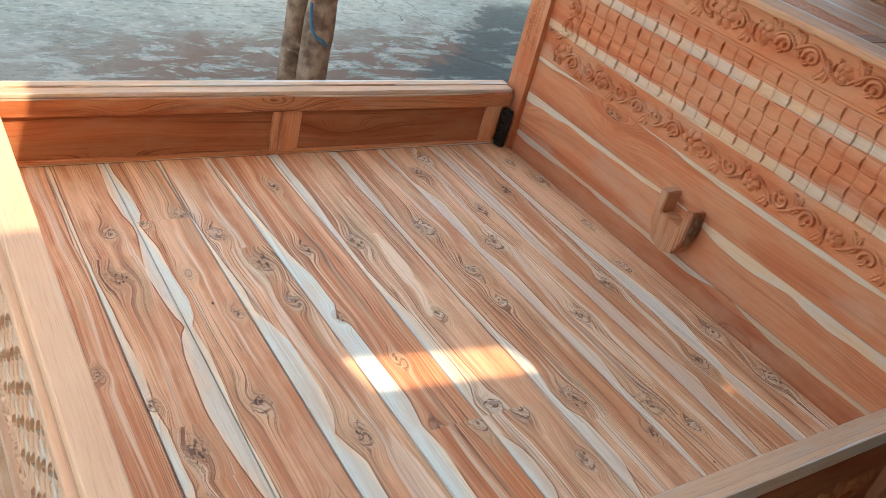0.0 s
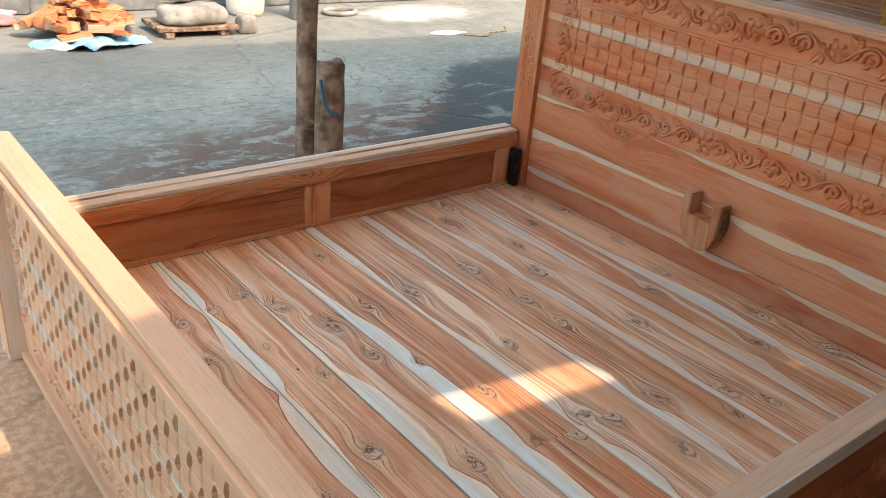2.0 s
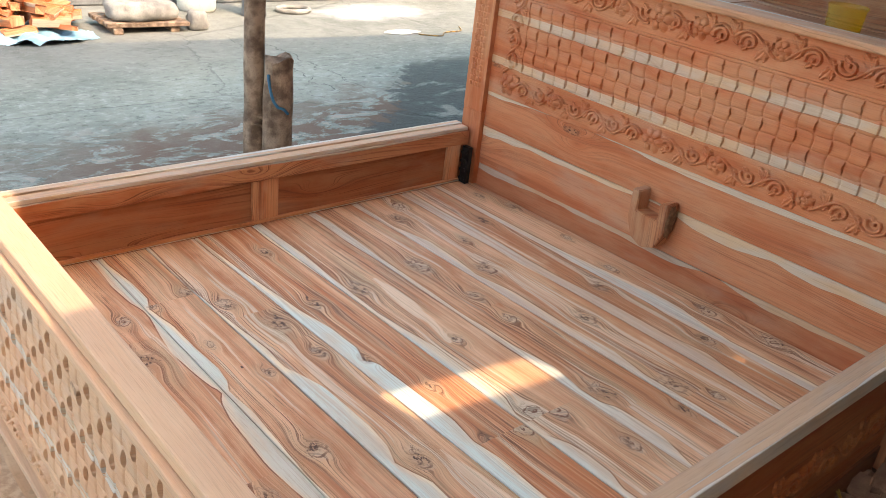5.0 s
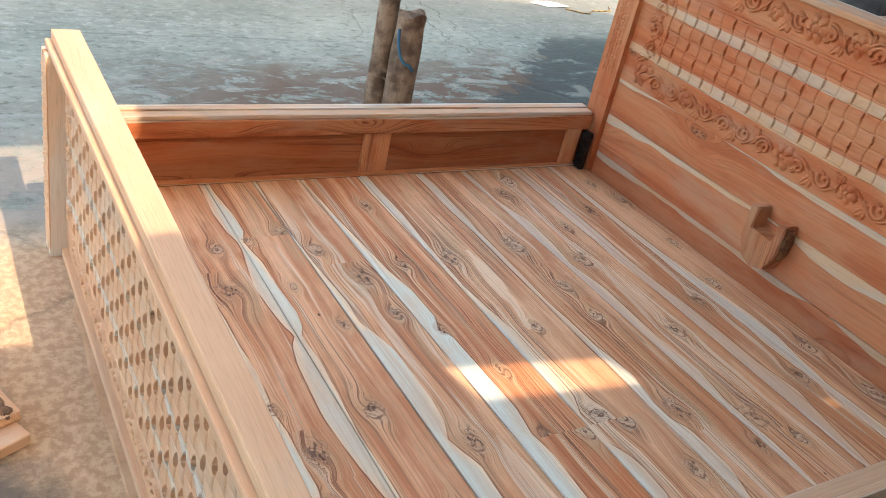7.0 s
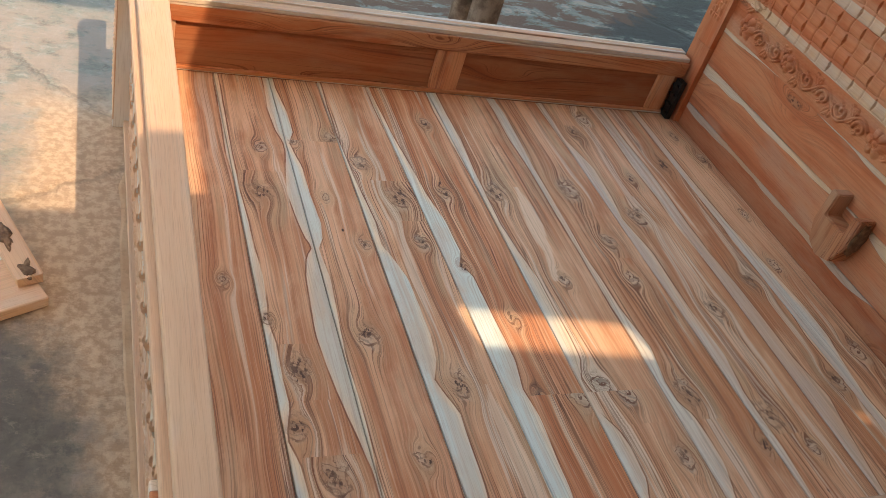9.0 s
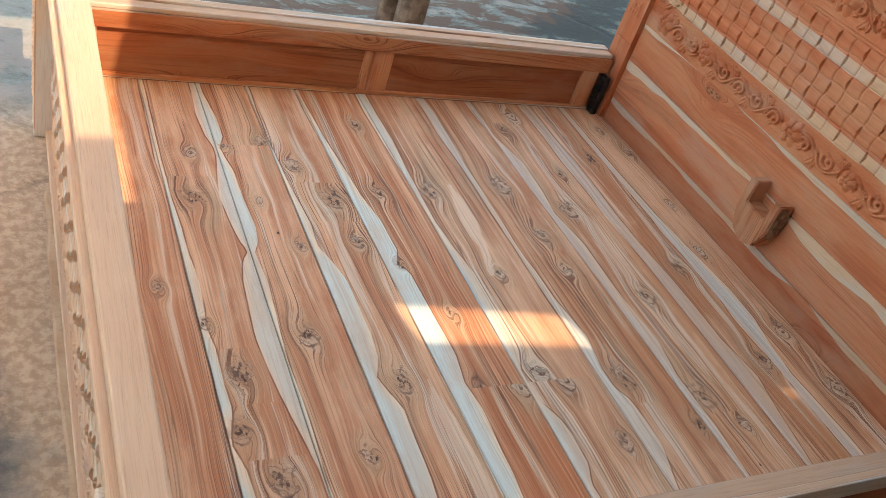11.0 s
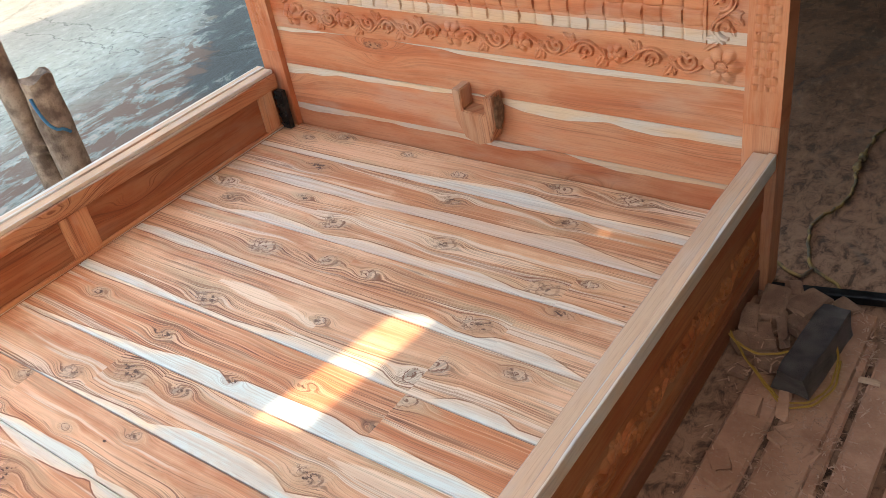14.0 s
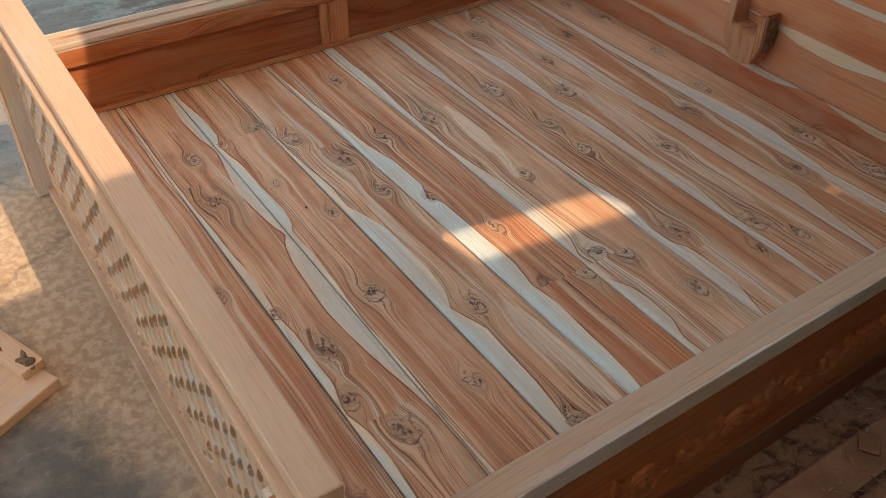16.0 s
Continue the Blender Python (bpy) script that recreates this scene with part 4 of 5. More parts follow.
relief("rail_face", (0.08, -0.142, 0.10), (1, 0, 0), (0, 0, 1), (0, -1, 0), 1.98, 0.34, rail_face, near_rail, TEAK_RUST, "rust-brown carved outer face of the side rail", tone=0.10, step=0.004)
board("rail_foot_board", (0.09, -0.150, 0.004), (2.05, -0.122, 0.0995), 0, 2, near_rail, tone=1.0, label="dark lower board of the side rail")
board("rail_face", (0.08, 1.822, 0.04), (2.06, 1.85, 0.44), 0, 2, far_rail, tone=0.1)

# headboard
headboard = board("headboard", (2.135, -0.065, 0.06), (2.15, 1.738, 1.18), 1, 2, bed, tone=0.1, label="carved headboard on two posts")
HX = 2.10
board("headboard_base", (HX + 0.002, -0.065, 0.06), (HX + 0.032, 1.738, 0.335), 1, 2, headboard, TEAK_HEAD, sap=(0.0, 0.022), tone=0.22, warp=0.002)
board("headboard_board", (HX, -0.065, 0.336), (HX + 0.03, 1.738, 0.502), 1, 2, headboard, TEAK_HEAD, sap=(0.0, 0.030), tone=0.0, warp=0.003)
board("headboard_board", (HX, -0.065, 0.503), (HX + 0.03, 1.738, 0.655), 1, 2, headboard, TEAK_HEAD, sap=(0.0, 0.016), tone=0.04, warp=0.001)
CW, CH = 1.803, 0.528


def headboard_carving(U, V):
    """Height over the carved board, U from the far post to the near one, V upwards."""
    H = np.zeros_like(U)
    u0, u1, v0, v1 = 0.175, 1.680, 0.116, 0.394
    inside = (U > u0) & (U < u1) & (V > v0) & (V < v1)
    W = weave(U - u0, v1 - V, (u1 - u0) / 26, (v1 - v0) / 6, 0.0115)
    H = np.where(inside, W - 0.003, H)
    d = np.maximum(np.maximum(u0 - U, U - u1), np.maximum(v0 - V, V - v1))
    H = np.where((d > 0) & (d < 0.010), 0.006, H)
    R = np.zeros_like(U)
    t = 0.466
    b = 0.055
    border(R, U, V, (0.14, t), (0.76, t), 0.048, 0.0100, 6)
    border(R, U, V, (1.05, t), (1.70, t), 0.050, 0.0100, 6)
    border(R, U, V, (0.78, t), (1.05, t), 0.050, 0.0100, 3)
    border(R, U, V, (0.15, b), (0.80, b), 0.046, 0.0100, 7)
    border(R, U, V, (0.85, b), (1.69, b), 0.046, 0.0100, 8)
    border(R, U, V, (0.115, 0.12), (0.115, 0.43), 0.048, 0.0100, 4)
    border(R, U, V, (1.735, 0.12), (1.735, 0.43), 0.050, 0.0100, 4)
    for x, y, s in ((0.105, t, 0.052), (1.742, t - 0.002, 0.060), (0.105, b, 0.048), (1.735, b, 0.056), (0.77, t, 0.050), (0.84, b, 0.047)):
        q = np.hypot(U - x, V - y) < s * 1.02
        R[q] = 0
        flower(R, U, V, x, y, s, 0.014)
    for x, y, s in ((0.33, t, 0.036), (0.60, t, 0.034), (0.93, t, 0.038), (1.22, t, 0.032), (0.36, b, 0.034), (1.10, b, 0.034), (1.42, b, 0.032)):
        q = np.hypot(U - x, V - y) < s
        R[q] = 0
        flower(R, U, V, x, y, s, 0.011, 5)
    H = np.where(d > 0.010, np.maximum(H, R), H)
    ripple = np.sin(U * 260 + 3 * np.sin(V * 90)) * np.sin(V * 310 + 2 * np.sin(U * 70))
    return H + np.where(d > 0.01, 0.0004 * ripple, 0)


relief("carved_panel", (HX - 0.0005, 1.738, 0.656), (0, -1, 0), (0, 0, 1), (-1, 0, 0), CW, CH, headboard_carving, headboard, TEAK_CARVED,
       "carved panel of basket weave framed by scrolls and flowers", sap=(0.0, 0.036), tone=0.06, joints=((0.153, 0.0), (0.340, 0.0)), step=0.0023)


def post_face(U, V):
    m = (U > 0.018) & (U < 0.084) & (V < 0.60) & (V > 0.10)
    return np.where(m, weave(V, U - 0.018, 0.024, 0.0165, 0.009) - 0.003, 0.0)


for side, y0, y1 in (("near", -0.166, -0.0655), ("far", 1.7385, 1.850)):
    board("headboard_post", (2.078, y0, 0.0), (2.165, y1, 0.56), 2, 1, headboard, TEAK_HEAD, tone=0.02)
    relief("carving", (2.078, y1, 0.561), (0, -1, 0), (0, 0, 1), (-1, 0, 0), y1 - y0, 0.622, post_face, headboard, TEAK_CARVED,
           "headboard post with a small woven carving", back=0.087, grain_u=False, step=0.003)
board("headboard_cap", (2.058, -0.200, 1.1838), (2.19, 1.875, 1.207), 1, 0, headboard, TEAK_CAP, sap=(0.0, 0.02), tone=0.12, bevel=0.006, label="headboard cap with pale sapwood streaks")

# footboard
FZ = 0.72
footboard = board("footboard", (0.050, -0.045, 0.05), (0.0615, 1.797, FZ - 0.0525), 1, 2, bed, sap=(0.03, 0.0), label="carved footboard with a pale cap")
board("footboard_cap", (0.016, -0.135, FZ - 0.030), (0.100, 1.885, FZ), 1, 0, footboard, TEAK_PALE, sap=(0.0, 0.0), tone=0.0, bevel=0.004, label="planed pale footboard cap")
board("footboard_ledge", (0.000, -0.150, FZ - 0.052), (0.060, 1.892, FZ - 0.0305), 1, 0, footboard, TEAK_PALE, tone=0.04, bevel=0.004)
for y0, y1 in ((-0.140, -0.045), (1.797, 1.888)):
    board("footboard_post", (-0.010, y0, 0.0), (0.058, y1, FZ - 0.0525), 2, 1, footboard, sap=(0.03, 0.03), tone=0.0)
    relief("carving", (-0.0105, y1, 0.03), (0, -1, 0), (0, 0, 1), (-1, 0, 0), y1 - y0, 0.62, post_face, footboard, FOOT_CARVED, "", back=0.004, grain_u=False, step=0.004)


def foot_carving(U, V):
    u0, u1, v0, v1 = 0.10, 1.74, 0.13, 0.56
    d = np.maximum(np.maximum(u0 - U, U - u1), np.maximum(v0 - V, V - v1))
    H = np.where(d < 0, weave(U - u0, v1 - V, (u1 - u0) / 30, (v1 - v0) / 9, 0.013) - 0.004, 0.0)
    R = np.zeros_like(U)
    border(R, U, V, (0.12, 0.065), (1.72, 0.065), 0.045, 0.009, 16)
    border(R, U, V, (0.12, 0.60), (1.72, 0.60), 0.030, 0.008, 22)
    border(R, U, V, (0.05, 0.13), (0.05, 0.58), 0.036, 0.008, 5)
    border(R, U, V, (1.79, 0.13), (1.79, 0.58), 0.036, 0.008, 5)
    H = np.where((d > 0) & (d < 0.010), 0.006, H)
    return np.where(d > 0.010, np.maximum(H, R), H)


# its inner edge runs slightly out of square
for child in footboard.children:
    if child.name.startswith("footboard_cap"):
        for v in child.data.vertices:
            if v.co.x > 0.06:
                v.co.x -= 0.004 + 0.022 * min(1.0, max(0.0, (1.3 - v.co.y) / 1.44))
relief("footboard_carving", (0.042, 1.797, 0.030), (0, -1, 0), (0, 0, 1), (-1, 0, 0), 1.842, 0.635, foot_carving, footboard, FOOT_CARVED,
       "carved outer face of the footboard, basket weave over scrolls", sap=(0.02, 0.015), tone=0.03, back=0.007, step=0.0032, joints=((0.20, 0.02), (0.40, -0.02)))
board("footboard_foot_rail", (0.024, -0.045, 0.004), (0.060, 1.797, 0.0295), 1, 0, footboard, TEAK_PALE)


# bracket: iron plate with pierced lobes at the rail's end
def bracket(y0, y1, zlo):
    bm = bmesh.new()
    bmesh.ops.create_cube(bm, size=1.0)
    for v in bm.verts:
        v.co = Vector((2.036 + (v.co.x + 0.5) * 0.026, y0 + (v.co.y + 0.5) * (y1 - y0), zlo + (v.co.z + 0.5) * 0.165))
    bmesh.ops.bevel(bm, geom=list(bm.edges), offset=0.003, segments=1, affect="EDGES")
    for i in range(4):
        for k in (0, 1):
            m = pose(2.034, y0 + (0.012 if k else 0.030), zlo + 0.024 + i * 0.039, 0, 90, 0)
            bmesh.ops.create_cone(bm, cap_ends=True, segments=10, radius1=0.009, radius2=0.006, depth=0.010, matrix=m)
    return part("bed_bracket", bm, IRON, headboard, "black pierced iron bed bracket")


bracket(1.742, 1.784, DECK + 0.002)


def support_block():
    """The small wooden yoke on the headboard that carries a centre beam."""
    prof = [(-0.092, 0.515), (-0.058, 0.515), (-0.058, 0.440), (0.030, 0.434), (0.030, 0.500), (0.062, 0.506), (0.066, 0.400), (0.044, 0.335), (-0.012, 0.315), (-0.062, 0.338), (-0.090, 0.400)]
    bm = bmesh.new()
    front = [bm.verts.new((2.032, 0.798 - y, z + 0.032)) for y, z in prof]
    back = [bm.verts.new((2.0995, 0.798 - y, z + 0.032)) for y, z in prof]
    bm.faces.new(front)
    bm.faces.new(back[::-1])
    for i in range(len(prof)):
        j = (i + 1) % len(prof)
        bm.faces.new((front[i], back[i], back[j], front[j]))
    bmesh.ops.recalc_face_normals(bm, faces=list(bm.faces))
    bmesh.ops.bevel(bm, geom=[e for e in bm.edges], offset=0.004, segments=2, affect="EDGES")
    wood_uv(bm, 2, 1, (2.03, 0.70, 0.33), (2.1, 0.895, 0.55), 3.0)
    ob = part("support_block", bm, TEAK, headboard, "notched wooden support block with bark on one edge")
    ob.color = (0.0, 0.0, 0.40, 1)


support_block()


# ---- small tools for the loose things ----
PALE = teak("pale_sawn_wood", grain=0.7, pale=0.7, tint=(1.0, 0.89, 0.78))
DUSTY_WOOD = plain("dusty_planks", (0.38, 0.175, 0.098), (0.55, 0.285, 0.170), 9.0, 0.9, 0, 0.6, 0.004, (0.44, 0.29, 0.20))
BRICK = plain("broken_brick", (0.24, 0.125, 0.075), (0.36, 0.195, 0.12), 16.0, 0.95, 0, 0.8, 0.006)
RUBBER = plain("black_plastic", (0.045, 0.038, 0.035), (0.11, 0.092, 0.082), 18.0, 0.42, 0, 0.8, 0.008, (0.17, 0.14, 0.12))
BLUE_SHEET = plain("pale_blue_sheet", (0.14, 0.30, 0.40), (0.26, 0.40, 0.46), 5.0, 0.5)
WHITE_PLASTIC = plain("dirty_white_plastic", (0.55, 0.54, 0.48), (0.72, 0.71, 0.66), 6.0, 0.5, 0, 0.2, 0.001, (0.30, 0.24, 0.18))
GREY_PAINT = plain("grey_can_paint", (0.20, 0.20, 0.19), (0.30, 0.29, 0.28), 9.0, 0.6)
BLUE_WALL = plain("flaked_blue_limewash", (0.05, 0.20, 0.29), (0.11, 0.27, 0.34), 1.6, 0.9, 0, 0.5, 0.006, (0.36, 0.40, 0.40))
KERB = plain("grey_kerb", (0.11, 0.115, 0.118), (0.18, 0.185, 0.188), 6.0, 0.9, 0, 0.8, 0.01)
PLATFORM = plain("pale_cement", (0.13, 0.128, 0.122), (0.19, 0.186, 0.176), 2.2, 0.9, 0, 0.5, 0.008)
PINK = plain("faded_pink_cloth", (0.62, 0.22, 0.25), (0.72, 0.36, 0.36), 8.0, 0.9)
BARK_BROWN = plain("brown_bark", (0.14, 0.07, 0.035), (0.30, 0.165, 0.09), 40.0, 0.9, 0, 0.9, 0.006)
DARK_STONE = plain("dark_stone", (0.035, 0.036, 0.04), (0.10, 0.10, 0.105), 9.0, 0.9, 0, 0.8, 0.012)
AMBER_WOOD = plain("varnished_amber_wood", (0.27, 0.055, 0.008), (0.48, 0.115, 0.012), 14.0, 0.28, 0, 0.3, 0.002)
YELLOW_CORD = plain("yellow_cable", (0.40, 0.20, 0.025), (0.50, 0.27, 0.04), 20.0, 0.5)
DARK_CORD = plain("brown_black_cable", (0.10, 0.062, 0.03), (0.36, 0.20, 0.05), 26.0, 0.6)
BLUE_PAINT = plain("blue_chalk_paint", (0.02, 0.12, 0.22), (0.05, 0.20, 0.32), 20.0, 0.8)
DARK_CLOTH = plain("dark_sacking", (0.03, 0.028, 0.028), (0.07, 0.062, 0.06), 8.0, 0.9)
GREY_METAL = plain("grey_painted_metal", (0.09, 0.09, 0.088), (0.15, 0.15, 0.145), 12.0, 0.5, 0.2)


def tub_material():
    n = Nodes("translucent_yellow_plastic")
    n.end((0.95, 0.84, 0.42), 0.35)
    clear = n.t.nodes.new("ShaderNodeBsdfTransparent")
    clear.inputs[0].default_value = (1.0, 0.88, 0.45, 1)
    blend = n.t.nodes.new("ShaderNodeMixShader")
    blend.inputs[0].default_value = 0.88
    n.t.links.new(n.bsdf.outputs[0], blend.inputs[1])
    n.t.links.new(clear.outputs[0], blend.inputs[2])
    n.t.links.new(blend.outputs[0], n.t.nodes["Material Output"].inputs[0])
    return n.mat


def varnish_material():
    n = Nodes("amber_varnish")
    return n.end((0.42, 0.065, 0.005), 0.15)


TUB, VARNISH = tub_material(), varnish_material()


def at_box(bm, lo, hi, m=None, bevel=0.0):
    """Add a box to a bmesh, under the pose m."""
    r = bmesh.ops.create_cube(bm, size=1.0)
    for v in r["verts"]:
        v.co = Vector([lo[i] + (v.co[i] + 0.5) * (hi[i] - lo[i]) for i in range(3)])
    if m is not None:
        bmesh.ops.transform(bm, matrix=m, verts=r["verts"])
    return r["verts"]


def wood_piece(name, size, m, parent=None, material=None, label="", sap=(0.0, 0.0), tone=0.0, rough=0.0, bevel=0.003):
    """A stick or board with its length along local x, set under the pose m."""
    bm = bmesh.new()
    hx, hy, hz = (s / 2 for s in size)
    at_box(bm, (-hx, -hy, 0), (hx, hy, size[2]))
    bmesh.ops.bevel(bm, geom=list(bm.edges), offset=min(bevel, 0.3 * size[2]), segments=1, affect="EDGES")
    if rough:
        for v in bm.verts:
            v.co += Vector((random.uniform(-1, 1) * rough * 2, random.uniform(-1, 1) * rough, 0))
    wood_uv(bm, 0, 1, (-hx, -hy, 0), (hx, hy, size[2]), random.uniform(0, 20))
    bmesh.ops.transform(bm, matrix=m, verts=list(bm.verts))
    ob = part(name, bm, material or TEAK, parent, label)
    ob.color = (sap[0] * 10, sap[1] * 10, tone, 1)
    return ob


def lump(name, size, m, material, seed, rough=0.18, parent=None, flat=0.25, detail=3):
    """A stone or lump: a ball pushed about by noise, flattened below."""
    bm = bmesh.new()
    bmesh.ops.create_icosphere(bm, subdivisions=detail, radius=1.0)
    for v in bm.verts:
        d = v.co.normalized()
        box = 1.0 / max(abs(d.x), abs(d.y), abs(d.z))
        r = 0.45 * box + 0.55
        r *= 1 + rough * noise.noise(d * 1.6 + Vector((seed, 0, 0))) + 0.4 * rough * noise.noise(d * 5 + Vector((0, seed, 0)))
        v.co = Vector((d.x * r * size[0], d.y * r * size[1], d.z * r * size[2]))
    low = min(v.co.z for v in bm.verts)
    for v in bm.verts:
        v.co.z = max(v.co.z, low * (1 - flat))
    low = min(v.co.z for v in bm.verts)
    for v in bm.verts:
        v.co.z -= low
    bmesh.ops.transform(bm, matrix=m, verts=list(bm.verts))
    return part(name, bm, material, parent, smooth=True)


def turned(name, prof, m, material, parent=None, label="", seg=28, wood=False):
    """A turned body from (radius, height) pairs."""
    bm = bmesh.new()
    rings = []
    for r, z in prof:
        rings.append([bm.verts.new((r * math.cos(2 * math.pi * i / seg), r * math.sin(2 * math.pi * i / seg), z)) for i in range(seg)])
    for a, b in zip(rings, rings[1:]):
        for i in range(seg):
            j = (i + 1) % seg
            bm.faces.new((a[i], a[j], b[j], b[i]))
    bm.faces.new(rings[0][::-1])
    bm.faces.new(rings[-1])
    if wood:
        wood_uv(bm, 2, 0, (-0.06, -0.06, 0), (0.06, 0.06, 1), random.uniform(0, 20))
    bmesh.ops.transform(bm, matrix=m, verts=list(bm.verts))
    return part(name, bm, material, parent, label, smooth=True)


def tube(name, pts, r, material, parent=None, seg=7, label="", wave=0.0):
    """A cable or rod along smooth points."""
    P = [Vector(p) for p in pts]
    fine = []
    for i in range(len(P) - 1):
        p0, p1, p2, p3 = P[max(i - 1, 0)], P[i], P[i + 1], P[min(i + 2, len(P) - 1)]
        for k in range(8):
            t = k / 8
            fine.append(0.5 * ((2 * p1) + (p2 - p0) * t + (2 * p0 - 5 * p1 + 4 * p2 - p3) * t * t + (3 * p1 - p0 - 3 * p2 + p3) * t ** 3))
    fine.append(P[-1])
    bm = bmesh.new()
    last = None
    for i, p in enumerate(fine):
        d = (fine[min(i + 1, len(fine) - 1)] - fine[max(i - 1, 0)]).normalized()
        a = d.cross(Vector((0, 0, 1)))
        a = a.normalized() if a.length > 1e-4 else Vector((1, 0, 0))
        b = a.cross(d)
        q = p + Vector((noise.noise(p * 30), noise.noise(p * 30 + Vector((9, 0, 0))), 0)) * wave
        ring = [bm.verts.new(q + (a * math.cos(2 * math.pi * k / seg) + b * math.sin(2 * math.pi * k / seg)) * r) for k in range(seg)]
        if last:
            for k in range(seg):
                bm.faces.new((last[k], last[(k + 1) % seg], ring[(k + 1) % seg], ring[k]))
        last = ring
    bmesh.ops.recalc_face_normals(bm, faces=list(bm.faces))
    return part(name, bm, material, parent, label, smooth=True)


def patch(name, cx, cy, rx, ry, material, height, seed, z=0.0, turn=0.0, cells=70, ragged=0.35, crumple=0.0):
    """A thin heap or sheet with a ragged outline that thins to nothing at its rim."""
    bm = bmesh.new()
    grid = {}
    for i in range(cells + 1):
        for j in range(cells + 1):
            a, b = 2 * i / cells - 1, 2 * j / cells - 1
            q = Vector((a * rx * 3 + seed, b * ry * 3, seed))
            edge = 1 - math.hypot(a, b) - ragged * (noise.noise(q) + 0.5 * noise.noise(q * 3.1))
            if edge > -0.02:
                h = height * min(1, max(edge, 0) * 4) * (0.65 + 0.5 * noise.noise(q * 2.3)) + crumple * abs(noise.noise(q * 2.0))
                x, y = a * rx, b * ry
                c, s = math.cos(turn), math.sin(turn)
                grid[i, j] = bm.verts.new((cx + c * x - s * y, cy + s * x + c * y, z + 0.0015 + max(0.0, h)))
    for i in range(cells):
        for j in range(cells):
            k = [(i, j), (i + 1, j), (i + 1, j + 1), (i, j + 1)]
            if all(q in grid for q in k):
                bm.faces.new([grid[q] for q in k])
    bmesh.ops.delete(bm, geom=[v for v in bm.verts if not v.link_faces], context="VERTS")
    return part(name, bm, material, smooth=True)


bark = lump("bark_edge", (0.024, 0.004, 0.050), pose(2.066, 0.7315, 0.405), BARK_BROWN, 8.0, 0.5, headboard, flat=0.0)
bark["label"] = "dark brown bark on the support block"

# ---- beside the footboard ----
tagged(patch("sawdust", 0.03, 0.85, 0.028, 0.95, SAWDUST, 0.004, 3.0, ragged=0.7, cells=110), "orange-brown sawdust drifted along the foot of the bed", "sawdust", kind="stuff")
off = thing("timber_panel", "pale and reddish boards joined side by side, lying on the concrete", "board")
ang = 26.0
widths, reach = (0.20, 0.055, 0.06, 0.055, 0.16), 0.0
for k, w in enumerate(widths):
    m = pose(-0.16, 0.965, 0.0, 0, 0, ang) @ pose(-0.36, reach + w / 2, 0.0005)
    wood_piece("board", (0.70, w - 0.002, 0.032), m, off, PALE, tone=(0.0, 0.02, 0.30, 0.0, 0.06)[k], sap=(0.0, 0.02) if k == 0 else (0, 0))
    reach += w
stick = wood_piece("wood_offcut", (0.46, 0.066, 0.028), pose(-0.30, 1.22, 0.033, 0, 0, -68), None, PALE, rough=0.003)
tagged(stick, "pale sawn offcut with a dark bark pocket, lying on boards", "offcut")
for k in range(2):
    b = lump("bark_pocket", (0.040 - 0.012 * k, 0.013, 0.0022), pose(-0.285 + 0.06 * k, 1.165 - 0.13 * k, 0.059, 0, 0, -68), BARK_BROWN, 2.0 + k, 1.1, stick)
tagged(wood_piece("wood_offcut", (0.30, 0.16, 0.03), pose(-0.50, 0.70, 0.0005, 0, 0, 70), None, PALE, sap=(0.03, 0.03)), "pale board end lying on the concrete", "offcut")

# ---- the yard ----
pole = thing("roof_post", "weathered round timber post that carries the shed roof", "post")
bm = bmesh.new()
rings = []
for i in range(23):
    z = i / 22 * 3.2
    off_x = 0.02 * noise.noise(Vector((z * 1.3, 2, 0))) - 0.02 * z
    r = 0.043 - 0.003 * z + 0.006 * noise.noise(Vector((z * 4, 5, 1)))
    rings.append([bm.verts.new((1.235 + off_x + r * math.cos(a * math.pi / 8) * (1 + 0.08 * noise.noise(Vector((a, z * 2, 3)))), 2.12 + r * math.sin(a * math.pi / 8), z)) for a in range(16)])
for a, b in zip(rings, rings[1:]):
    for i in range(16):
        bm.faces.new((a[i], a[(i + 1) % 16], b[(i + 1) % 16], b[i]))
part("shaft", bm, BARK, pole, smooth=True)
for k in range(2):
    tube("tie", [(1.235 + 0.046 * math.cos(a), 2.12 + 0.046 * math.sin(a), 0.50 + 0.035 * k + 0.01 * math.sin(a * 2)) for a in [q * math.pi / 6 for q in range(13)]], 0.007, BARK, pole, wave=0.01)
log = thing("stump", "sawn-off timber stump with a blue chalk mark, beside the roof post", "stump")
bm = bmesh.new()
rings = []
for i in range(15):
    z = i / 14 * 0.775
    r = 0.060 - 0.004 * z + 0.006 * noise.noise(Vector((z * 9, 1, 7)))
    rings.append([bm.verts.new((1.282 + r * math.cos(a * math.pi / 10) * (1 + 0.09 * noise.noise(Vector((a * 0.8, z * 3, 5)))), 2.045 + r * 0.9 * math.sin(a * math.pi / 10), z + 0.012 * math.sin(a * 0.9) * (i == 14))) for a in range(20)])
for a, b in zip(rings, rings[1:]):
    for i in range(20):
        bm.faces.new((a[i], a[(i + 1) % 20], b[(i + 1) % 20], b[i]))
bm.faces.new(rings[-1])
part("trunk", bm, BARK, log, smooth=False)
tube("chalk_mark", [(1.282 + 0.058 * math.cos(a), 2.045 + 0.053 * math.sin(a), z) for a, z in ((3.5, 0.72), (3.6, 0.68), (3.85, 0.63), (4.2, 0.60), (4.6, 0.59), (4.95, 0.57))], 0.006, BLUE_PAINT, log, label="blue chalk line")

